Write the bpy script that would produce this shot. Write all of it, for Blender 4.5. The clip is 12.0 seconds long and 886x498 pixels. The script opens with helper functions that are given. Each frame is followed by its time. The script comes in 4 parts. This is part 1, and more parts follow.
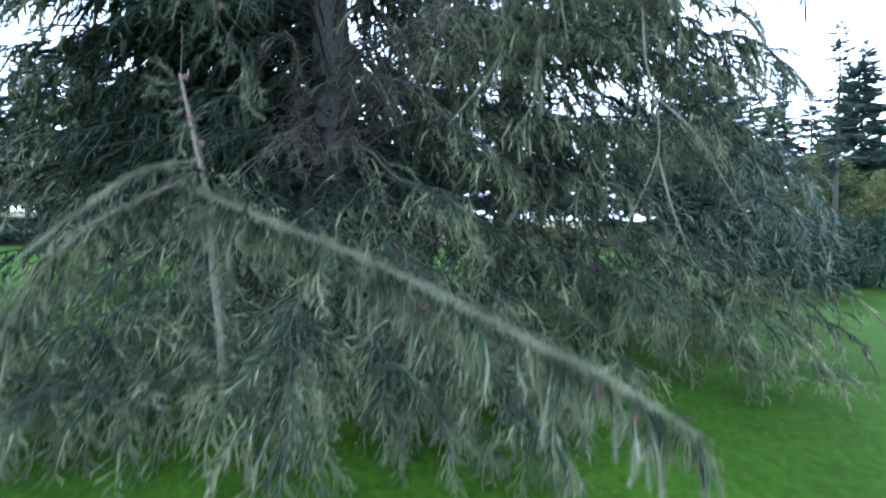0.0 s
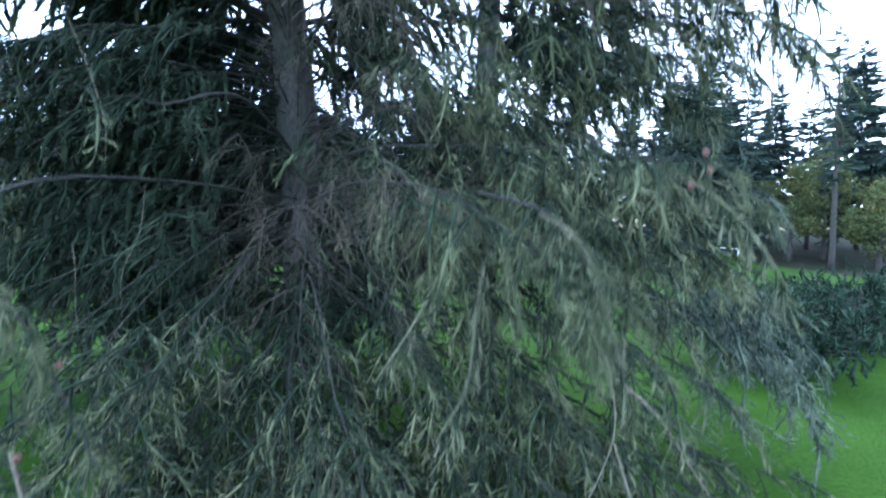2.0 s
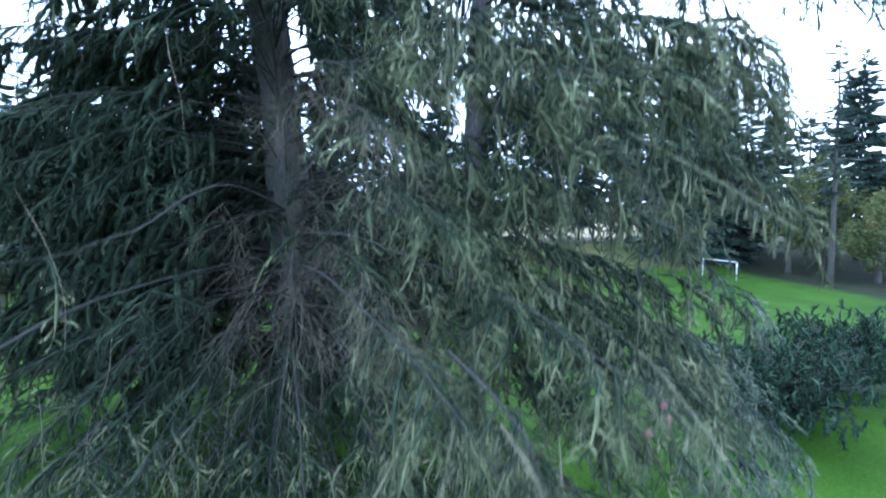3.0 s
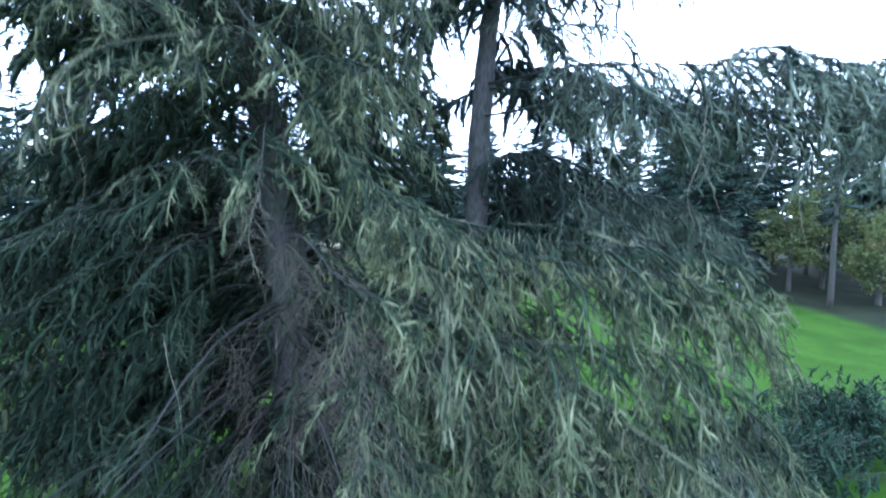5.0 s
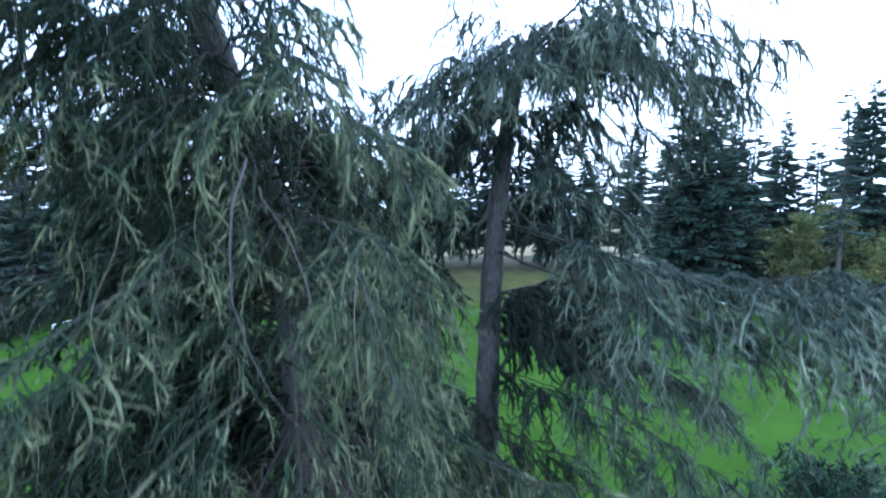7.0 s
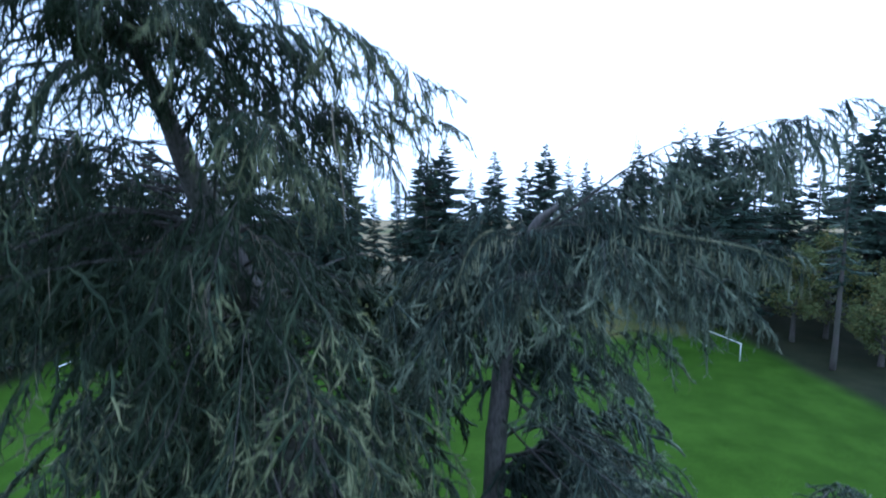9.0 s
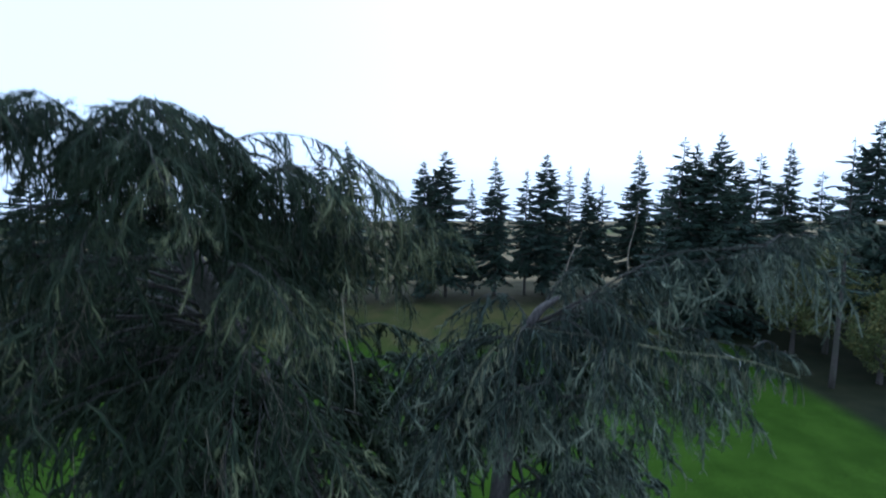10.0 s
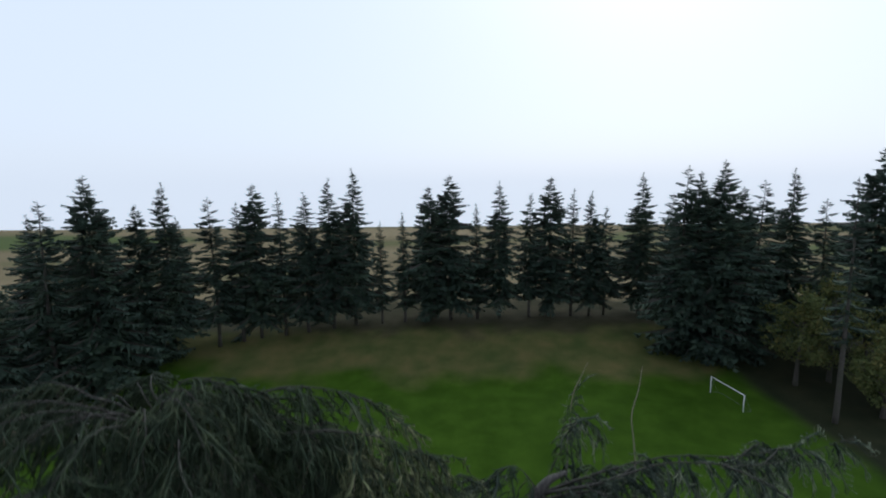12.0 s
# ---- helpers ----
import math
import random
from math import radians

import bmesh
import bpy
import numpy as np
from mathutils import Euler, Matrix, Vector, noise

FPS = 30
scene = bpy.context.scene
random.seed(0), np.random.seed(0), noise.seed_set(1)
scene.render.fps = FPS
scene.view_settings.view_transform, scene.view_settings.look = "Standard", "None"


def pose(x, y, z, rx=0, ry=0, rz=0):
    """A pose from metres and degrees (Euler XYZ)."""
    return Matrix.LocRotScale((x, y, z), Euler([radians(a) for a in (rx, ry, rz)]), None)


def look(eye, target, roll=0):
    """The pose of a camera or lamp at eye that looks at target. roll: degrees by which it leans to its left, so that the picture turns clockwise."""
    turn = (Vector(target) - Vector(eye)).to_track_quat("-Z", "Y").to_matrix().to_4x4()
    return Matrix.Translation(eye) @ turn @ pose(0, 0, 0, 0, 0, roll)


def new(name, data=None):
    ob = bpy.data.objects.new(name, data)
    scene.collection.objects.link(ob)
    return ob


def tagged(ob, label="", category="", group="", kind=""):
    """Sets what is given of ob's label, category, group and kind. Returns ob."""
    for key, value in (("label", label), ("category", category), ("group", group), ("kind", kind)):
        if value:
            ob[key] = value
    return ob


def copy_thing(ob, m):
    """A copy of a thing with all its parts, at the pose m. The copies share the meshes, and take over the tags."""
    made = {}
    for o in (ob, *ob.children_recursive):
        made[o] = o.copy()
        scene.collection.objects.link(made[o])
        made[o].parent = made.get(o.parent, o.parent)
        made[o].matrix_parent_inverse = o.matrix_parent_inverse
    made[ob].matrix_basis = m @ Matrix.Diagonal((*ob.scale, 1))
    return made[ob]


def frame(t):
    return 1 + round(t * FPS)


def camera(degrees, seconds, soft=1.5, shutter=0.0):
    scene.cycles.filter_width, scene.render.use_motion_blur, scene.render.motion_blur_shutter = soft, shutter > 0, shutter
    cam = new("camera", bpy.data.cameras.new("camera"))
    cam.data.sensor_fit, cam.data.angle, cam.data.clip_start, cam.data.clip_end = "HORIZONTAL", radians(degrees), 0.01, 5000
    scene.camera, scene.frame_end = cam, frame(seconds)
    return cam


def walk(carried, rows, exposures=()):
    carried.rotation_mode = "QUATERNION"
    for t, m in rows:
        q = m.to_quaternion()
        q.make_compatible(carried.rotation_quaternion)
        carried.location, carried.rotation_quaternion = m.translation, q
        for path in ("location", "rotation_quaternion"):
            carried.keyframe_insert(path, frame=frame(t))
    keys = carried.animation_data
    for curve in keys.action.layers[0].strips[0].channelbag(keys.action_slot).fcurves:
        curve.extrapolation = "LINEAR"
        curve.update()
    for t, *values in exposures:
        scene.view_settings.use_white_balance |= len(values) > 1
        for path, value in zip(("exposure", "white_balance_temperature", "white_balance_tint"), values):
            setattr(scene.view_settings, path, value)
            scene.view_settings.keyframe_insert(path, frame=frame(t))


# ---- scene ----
import functools

cam = camera(87.0, 12.0, soft=2.1, shutter=0.7)
PATH = [
    (0, pose(0.032, 0.013, 1.907, 88.01, -0.92, -0.33)),
    (0.5, pose(0.203, 0.264, 2.613, 87.75, -0.64, -0.24)),
    (1, pose(0.386, 0.558, 3.314, 87.36, -0.35, -0.30)),
    (1.5, pose(0.573, 0.771, 4.048, 86.96, -0.13, -0.39)),
    (2, pose(0.780, 0.902, 4.877, 86.66, -0.03, -0.38)),
    (2.5, pose(0.968, 1.032, 5.726, 86.46, 0.01, -0.28)),
    (3, pose(1.117, 1.090, 6.607, 86.28, -0.02, -0.27)),
    (3.5, pose(1.204, 1.154, 7.409, 86.12, -0.03, -0.24)),
    (4, pose(1.237, 1.222, 8.161, 85.93, -0.04, -0.21)),
    (4.5, pose(1.217, 1.276, 8.893, 85.69, -0.05, -0.20)),
    (5, pose(1.153, 1.292, 9.650, 85.40, -0.03, -0.19)),
    (5.5, pose(1.095, 1.349, 10.426, 85.05, -0.07, -0.10)),
    (6, pose(0.991, 1.339, 11.333, 84.71, -0.03, -0.08)),
    (6.5, pose(0.915, 1.346, 12.298, 84.40, 0.01, -0.01)),
    (7, pose(0.845, 1.333, 13.388, 84.12, 0.06, 0.05)),
    (7.5, pose(0.804, 1.406, 14.494, 83.88, 0.07, 0.10)),
    (8, pose(0.777, 1.493, 15.647, 83.68, 0.09, 0.12)),
    (8.5, pose(0.758, 1.593, 16.814, 83.48, 0.10, 0.13)),
    (9, pose(0.737, 1.691, 17.992, 83.26, 0.10, 0.14)),
    (9.5, pose(0.711, 1.752, 19.137, 83.00, 0.03, 0.19)),
    (10, pose(0.680, 1.714, 20.372, 82.70, 0.04, 0.26)),
    (10.5, pose(0.630, 1.697, 21.627, 82.42, 0.11, 0.36)),
    (11, pose(0.582, 1.697, 22.917, 82.20, 0.24, 0.55)),
    (11.5, pose(0.565, 1.753, 24.094, 82.06, 0.38, 0.63)),
    (12, pose(0.526, 1.869, 25.171, 81.97, 0.60, 0.63)),
]
walk(cam, PATH, [(0.0, 1.85, 4800, 12), (3.0, 1.90, 4550, 12), (5.0, 2.00, 4550, 12),
      (7.0, 1.55, 4500, 12), (9.0, 0.70, 4500, 12), (10.5, -0.20, 5050, 12), (12.0, -0.45, 5700, 12)])

# ---- light ----
world = bpy.data.worlds.new("overcast_sky")
scene.world = world
world.use_nodes = True
wn, wl = world.node_tree.nodes, world.node_tree.links
wn.clear()
sky = wn.new("ShaderNodeTexSky")
sky.sky_type, sky.sun_disc = "NISHITA", False
sky.sun_elevation, sky.sun_rotation = radians(42), radians(25)
sky.dust_density, sky.air_density = 4.0, 1.0
sky_gain = wn.new("ShaderNodeVectorMath")
sky_gain.operation = "SCALE"
sky_gain.inputs["Scale"].default_value = 0.10
cloud = wn.new("ShaderNodeMix")
cloud.data_type = "RGBA"
cloud.inputs["Factor"].default_value = 0.8
cloud.inputs["B"].default_value = (0.93, 0.98, 1.0, 1)
back = wn.new("ShaderNodeBackground")
back.inputs["Strength"].default_value = 1.35
wout = wn.new("ShaderNodeOutputWorld")
wl.new(sky.outputs["Color"], sky_gain.inputs[0])
wl.new(sky_gain.outputs["Vector"], cloud.inputs["A"])
wl.new(cloud.outputs["Result"], back.inputs["Color"])
wl.new(back.outputs["Background"], wout.inputs["Surface"])

sun = new("sun", bpy.data.lights.new("sun", "SUN"))
sun.data.energy, sun.data.angle, sun.data.color = 1.0, radians(20), (1.0, 0.97, 0.92)
sun.matrix_world = look((25, 55, 60), (0, 0, 0))


# ---- materials ----
def shader(name):
    m = bpy.data.materials.new(name)
    m.use_nodes = True
    n, l = m.node_tree.nodes, m.node_tree.links
    return m, n, l, n["Principled BSDF"]


def ramp(n, stops):
    r = n.new("ShaderNodeValToRGB")
    while len(r.color_ramp.elements) < len(stops):
        r.color_ramp.elements.new(0.5)
    for e, (at, c) in zip(r.color_ramp.elements, stops):
        e.position, e.color = at, (*c, 1)
    return r


def noise_at(n, l, scale, detail=4.0, stretch=None):
    tex = n.new("ShaderNodeTexNoise")
    tex.inputs["Scale"].default_value, tex.inputs["Detail"].default_value = scale, detail
    geo = n.new("ShaderNodeNewGeometry")
    if stretch:
        v = n.new("ShaderNodeVectorMath")
        v.operation = "MULTIPLY"
        v.inputs[1].default_value = stretch
        l.new(geo.outputs["Position"], v.inputs[0])
        l.new(v.outputs["Vector"], tex.inputs["Vector"])
    else:
        l.new(geo.outputs["Position"], tex.inputs["Vector"])
    return tex


def mixed(n, l, kind, fac, a, b):
    m = n.new("ShaderNodeMix")
    m.data_type, m.blend_type = "RGBA", kind
    if isinstance(fac, float):
        m.inputs["Factor"].default_value = fac
    else:
        l.new(fac, m.inputs["Factor"])
    for socket, v in (("A", a), ("B", b)):
        if isinstance(v, tuple):
            m.inputs[socket].default_value = (*v, 1)
        else:
            l.new(v, m.inputs[socket])
    return m.outputs["Result"]


def needle_material(name, dark, mid, light, patch=0.8, through_light=0.12, fine=5.0):
    """Conifer needles: tone by branchlet and by drifting patches, a little light passing through."""
    m, n, l, p = shader(name)
    geo = n.new("ShaderNodeNewGeometry")
    tone = ramp(n, [(0.0, dark), (0.55, mid), (1.0, light)])
    big = noise_at(n, l, patch, 3.0)
    streak = noise_at(n, l, fine, 2.0, (1, 1, 0.3))
    half = n.new("ShaderNodeMath")
    half.operation = "MULTIPLY_ADD"
    half.inputs[1].default_value, half.inputs[2].default_value = 1.4, -0.45
    l.new(streak.outputs["Fac"], half.inputs[0])
    both = n.new("ShaderNodeMath")
    both.operation = "MULTIPLY_ADD"
    both.inputs[1].default_value = 0.8
    l.new(big.outputs["Fac"], both.inputs[0])
    l.new(half.outputs["Value"], both.inputs[2])
    add = n.new("ShaderNodeMath")
    add.operation = "MULTIPLY_ADD"
    add.inputs[1].default_value = 0.12
    l.new(geo.outputs["Random Per Island"], add.inputs[0])
    spread = n.new("ShaderNodeMapRange")
    spread.inputs["From Min"].default_value, spread.inputs["From Max"].default_value = 0.35, 0.95
    spread.inputs["To Max"].default_value = 0.8
    l.new(both.outputs["Value"], spread.inputs["Value"])
    l.new(spread.outputs["Result"], add.inputs[2])
    l.new(add.outputs["Value"], tone.inputs["Fac"])
    l.new(tone.outputs["Color"], p.inputs["Base Color"])
    p.inputs["Roughness"].default_value = 0.8
    p.inputs["Specular IOR Level"].default_value = 0.2
    glow = n.new("ShaderNodeBsdfTranslucent")
    l.new(tone.outputs["Color"], glow.inputs["Color"])
    mix = n.new("ShaderNodeMixShader")
    mix.inputs["Fac"].default_value = through_light
    l.new(p.outputs["BSDF"], mix.inputs[1])
    l.new(glow.outputs["BSDF"], mix.inputs[2])
    l.new(mix.outputs["Shader"], n["Material Output"].inputs["Surface"])
    return m


def bark_material(name, dark, light, scale=6.0):
    m, n, l, p = shader(name)
    fine = noise_at(n, l, scale * 3, 6.0, (1, 1, 0.25))
    big = noise_at(n, l, 0.7, 3.0)
    tone = ramp(n, [(0.3, dark), (0.7, light)])
    l.new(fine.outputs["Fac"], tone.inputs["Fac"])
    lichen = ramp(n, [(0.45, (1, 1, 1)), (0.7, (0.8, 0.95, 0.75))])
    l.new(big.outputs["Fac"], lichen.inputs["Fac"])
    l.new(mixed(n, l, "MULTIPLY", 1.0, tone.outputs["Color"], lichen.outputs["Color"]), p.inputs["Base Color"])
    p.inputs["Roughness"].default_value = 0.9
    bump = n.new("ShaderNodeBump")
    bump.inputs["Strength"].default_value, bump.inputs["Distance"].default_value = 0.8, 0.03
    l.new(fine.outputs["Fac"], bump.inputs["Height"])
    l.new(bump.outputs["Normal"], p.inputs["Normal"])
    return m


def ground_material():
    """Mown lawn, rough grass on the bank, leaf cover toned for shade beneath the tree row, and a stubble field beyond.
    """
    m, n, l, p = shader("ground_cover")
    geo = n.new("ShaderNodeNewGeometry")
    sep = n.new("ShaderNodeSeparateXYZ")
    l.new(geo.outputs["Position"], sep.inputs["Vector"])
    wob = noise_at(n, l, 0.12, 4.0)
    edge = n.new("ShaderNodeMath")
    edge.operation = "MULTIPLY_ADD"
    edge.inputs[1].default_value = 14.0
    l.new(wob.outputs["Fac"], edge.inputs[0])
    l.new(sep.outputs["Y"], edge.inputs[2])

    def step(a, b):
        r = n.new("ShaderNodeMapRange")
        r.interpolation_type = "SMOOTHSTEP"
        r.inputs["From Min"].default_value, r.inputs["From Max"].default_value = a + 7, b + 7
        l.new(edge.outputs["Value"], r.inputs["Value"])
        return r.outputs["Result"]

    blades = noise_at(n, l, 14.0, 6.0)
    drift = noise_at(n, l, 0.35, 5.0)
    lawn = ramp(n, [(0.3, (0.022, 0.049, 0.003)), (0.7, (0.037, 0.076, 0.006))])
    l.new(drift.outputs["Fac"], lawn.inputs["Fac"])
    rough = ramp(n, [(0.3, (0.045, 0.062, 0.018)), (0.7, (0.095, 0.085, 0.032))])
    l.new(drift.outputs["Fac"], rough.inputs["Fac"])
    # fallen-leaf cover below the row; its dark tone paints in the shade there
    shaded_litter = ramp(n, [(0.3, (0.03, 0.032, 0.016)), (0.7, (0.055, 0.05, 0.028))])
    l.new(drift.outputs["Fac"], shaded_litter.inputs["Fac"])
    strips = noise_at(n, l, 0.02, 2.0, (0.35, 1.4, 1))
    field = ramp(n, [(0.36, (0.075, 0.10, 0.035)), (0.46, (0.15, 0.125, 0.07)), (0.6, (0.2, 0.165, 0.095))])
    l.new(strips.outputs["Fac"], field.inputs["Fac"])
    c = mixed(n, l, "MIX", step(57, 62), lawn.outputs["Color"], rough.outputs["Color"])
    c = mixed(n, l, "MIX", step(69, 73), c, shaded_litter.outputs["Color"])
    # leaf cover at both sides, darkened to paint in the flanking trees' shade
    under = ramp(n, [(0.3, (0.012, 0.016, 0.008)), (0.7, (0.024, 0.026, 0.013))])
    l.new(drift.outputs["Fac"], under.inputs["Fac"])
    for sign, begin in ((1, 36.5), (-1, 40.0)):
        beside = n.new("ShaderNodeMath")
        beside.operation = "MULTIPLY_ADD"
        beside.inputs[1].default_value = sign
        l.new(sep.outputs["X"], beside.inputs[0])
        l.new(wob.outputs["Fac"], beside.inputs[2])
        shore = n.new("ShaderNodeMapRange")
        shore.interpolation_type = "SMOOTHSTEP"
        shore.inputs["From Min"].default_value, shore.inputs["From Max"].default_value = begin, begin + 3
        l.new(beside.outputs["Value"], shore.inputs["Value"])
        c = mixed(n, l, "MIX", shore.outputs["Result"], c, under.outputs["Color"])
    c = mixed(n, l, "MIX", step(86, 92), c, field.outputs["Color"])
    grain = ramp(n, [(0.25, (0.6, 0.6, 0.6)), (0.75, (1.3, 1.3, 1.3))])
    l.new(blades.outputs["Fac"], grain.inputs["Fac"])
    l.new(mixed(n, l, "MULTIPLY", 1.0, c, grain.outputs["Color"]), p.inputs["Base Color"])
    p.inputs["Roughness"].default_value = 0.9
    p.inputs["Specular IOR Level"].default_value = 0.04
    bump = n.new("ShaderNodeBump")
    bump.inputs["Strength"].default_value, bump.inputs["Distance"].default_value = 0.6, 0.05
    l.new(blades.outputs["Fac"], bump.inputs["Height"])
    l.new(bump.outputs["Normal"], p.inputs["Normal"])
    return m


def paint_material():
    m, n, l, p = shader("white_goal_paint")
    tex = noise_at(n, l, 9.0, 5.0)
    tone = ramp(n, [(0.3, (0.62, 0.62, 0.6)), (0.6, (0.82, 0.82, 0.8))])
    l.new(tex.outputs["Fac"], tone.inputs["Fac"])
    l.new(tone.outputs["Color"], p.inputs["Base Color"])
    p.inputs["Roughness"].default_value = 0.45
    return m


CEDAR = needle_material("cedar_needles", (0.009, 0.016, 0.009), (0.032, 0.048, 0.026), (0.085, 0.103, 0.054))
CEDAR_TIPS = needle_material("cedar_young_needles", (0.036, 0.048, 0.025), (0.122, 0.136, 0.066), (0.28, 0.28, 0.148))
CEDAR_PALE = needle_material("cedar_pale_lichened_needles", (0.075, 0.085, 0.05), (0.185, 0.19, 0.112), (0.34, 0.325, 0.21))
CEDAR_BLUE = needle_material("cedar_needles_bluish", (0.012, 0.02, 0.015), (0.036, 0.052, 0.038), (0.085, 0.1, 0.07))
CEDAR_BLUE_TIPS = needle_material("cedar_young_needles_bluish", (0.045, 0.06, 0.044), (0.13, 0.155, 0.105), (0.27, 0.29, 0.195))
SPRUCE = needle_material("spruce_needles", (0.026, 0.042, 0.034), (0.05, 0.078, 0.056), (0.085, 0.12, 0.075), 0.15, 0.15, 0.8)
LEAF = needle_material("autumn_leaves", (0.05, 0.07, 0.025), (0.10, 0.12, 0.04), (0.22, 0.16, 0.05), 0.4, 0.3)
BUSH = needle_material("shrub_leaves", (0.015, 0.03, 0.018), (0.03, 0.055, 0.03), (0.05, 0.085, 0.04), 0.8, 0.15)
BARK = bark_material("cedar_bark", (0.045, 0.041, 0.038), (0.125, 0.113, 0.103))
LIMB = bark_material("cedar_limb_bark", (0.02, 0.018, 0.016), (0.06, 0.053, 0.046), 9.0)
TWIG = bark_material("twig_bark", (0.075, 0.061, 0.042), (0.18, 0.147, 0.103), 14.0)
PALE = bark_material("pale_bare_twig", (0.13, 0.105, 0.075), (0.27, 0.225, 0.165), 20.0)
SPRUCE_BARK = bark_material("spruce_bark", (0.03, 0.026, 0.022), (0.075, 0.065, 0.055))
CONE = bark_material("cone_scale", (0.11, 0.05, 0.045), (0.25, 0.12, 0.10), 30.0)
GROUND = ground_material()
PAINT = paint_material()


# ---- mesh helpers ----
def mesh_of(name, verts, tris, mats, index=None, smooth=False):
    """A triangle mesh from arrays, with one material index a triangle."""
    verts, tris = np.asarray(verts, np.float32), np.asarray(tris, np.int32)
    me = bpy.data.meshes.new(name)
    me.vertices.add(len(verts))
    me.vertices.foreach_set("co", verts.ravel())
    me.loops.add(tris.size)
    me.loops.foreach_set("vertex_index", tris.ravel())
    me.polygons.add(len(tris))
    me.polygons.foreach_set("loop_start", np.arange(0, tris.size, 3, dtype=np.int32))
    for m in mats:
        me.materials.append(m)
    if index is not None:
        me.polygons.foreach_set("material_index", np.asarray(index, np.int32))
    me.update(calc_edges=True)
    if smooth:
        me.shade_smooth()
    return me


class Soup:
    """Triangles gathered from many pieces."""

    def __init__(self):
        self.v, self.t, self.m, self.n = [], [], [], 0

    def add(self, v, t, m):
        v, t = np.asarray(v, float).reshape(-1, 3), np.asarray(t, int).reshape(-1, 3)
        self.v.append(v)
        self.t.append(t + self.n)
        self.m.append(np.full(len(t), m) if np.isscalar(m) else np.asarray(m))
        self.n += len(v)

    def arrays(self):
        return np.concatenate(self.v), np.concatenate(self.t), np.concatenate(self.m)

    def mesh(self, name, mats):
        return mesh_of(name, *self.arrays()[:2], mats, self.arrays()[2])

    def count(self):
        return sum(len(t) for t in self.t)


def part(name, me, parent, label="", kind=""):
    ob = new(name, me)
    ob.parent = parent
    return tagged(ob, label, kind=kind)


def tube(path, radii, sides=6, wobble=0.0, rng=None):
    """A tapered, closed tube along a path of points."""
    path = np.asarray(path, float)
    radii = np.broadcast_to(np.asarray(radii, float), len(path))
    along = np.gradient(path, axis=0)
    along /= np.linalg.norm(along, axis=1)[:, None] + 1e-9
    ref = np.where(np.abs(along[:, 2:3]) > 0.9, [[1.0, 0, 0]], [[0, 0, 1.0]])
    a = np.cross(along, ref)
    a /= np.linalg.norm(a, axis=1)[:, None] + 1e-9
    b = np.cross(along, a)
    for k in range(1, len(a)):  # keep the rings from twisting
        if abs(a[k] @ a[k - 1]) < 0.5 or a[k] @ a[k - 1] < 0:
            a[k] = a[k - 1] - along[k] * (a[k - 1] @ along[k])
            a[k] /= np.linalg.norm(a[k]) + 1e-9
            b[k] = np.cross(along[k], a[k])
    ang = np.arange(sides) * 2 * np.pi / sides
    ring = np.cos(ang)[None, :, None] * a[:, None] + np.sin(ang)[None, :, None] * b[:, None]
    r = radii[:, None] * np.ones((1, sides))
    if wobble and rng is not None:
        r = r * (1 + wobble * rng.uniform(-1, 1, r.shape))
    v = (path[:, None] + ring * r[..., None]).reshape(-1, 3)
    k, j = np.meshgrid(np.arange(len(path) - 1), np.arange(sides), indexing="ij")
    p, q = k * sides + j, k * sides + (j + 1) % sides
    t = np.concatenate([np.stack([p, q, q + sides], -1).reshape(-1, 3), np.stack([p, q + sides, p + sides], -1).reshape(-1, 3)])
    v = np.vstack([v, path[:1], path[-1:]])
    j = np.arange(sides)
    low = np.stack([np.full(sides, len(v) - 2), (j + 1) % sides, j], -1)
    top = np.stack([np.full(sides, len(v) - 1), j + (len(path) - 1) * sides, (j + 1) % sides + (len(path) - 1) * sides], -1)
    return v, np.vstack([t, low, top])


def smooth_path(points, steps):
    """A Catmull-Rom curve through the points."""
    p = np.asarray(points, float)
    p = np.vstack([2 * p[0] - p[1], p, 2 * p[-1] - p[-2]])
    u = np.linspace(0, len(p) - 3, steps)
    k = np.minimum(u.astype(int), len(p) - 4)
    f = (u - k)[:, None]
    a, b, c, d = p[k], p[k + 1], p[k + 2], p[k + 3]
    return 0.5 * (2 * b + (c - a) * f + (2 * a - 5 * b + 4 * c - d) * f**2 + (3 * b - a - 3 * c + d) * f**3)


def scatter(template, places, turns, sizes):
    """Copies of a template (verts, tris, material index) laid at places with 3 x 3 turns and sizes, as one soup."""
    v, t, m = template
    out = np.einsum("nij,vj->nvi", turns, v) * np.asarray(sizes)[:, None, None] + np.asarray(places)[:, None]
    n = len(places)
    return out.reshape(-1, 3), (t[None] + (np.arange(n) * len(v))[:, None, None]).reshape(-1, 3), np.tile(m, n)


def hanging_turns(rng, n, lean=0.25, along=None):
    """Turns that lay a branchlet's axis (-z) along a way and its underside (+x) towards the ground; along: that way, else straight down."""
    way = np.array([0, 0, -1.0]) * np.ones((n, 1)) if along is None else np.array(along, float)
    way = way + rng.normal(0, lean, (n, 3))
    way /= np.linalg.norm(way, axis=1)[:, None] + 1e-9
    x = np.array([0, 0, -1.0]) + rng.normal(0, 0.35, (n, 3))
    x -= way * (x * way).sum(1)[:, None]
    x /= np.linalg.norm(x, axis=1)[:, None] + 1e-9
    return np.stack([x, np.cross(-way, x), -way], -1)


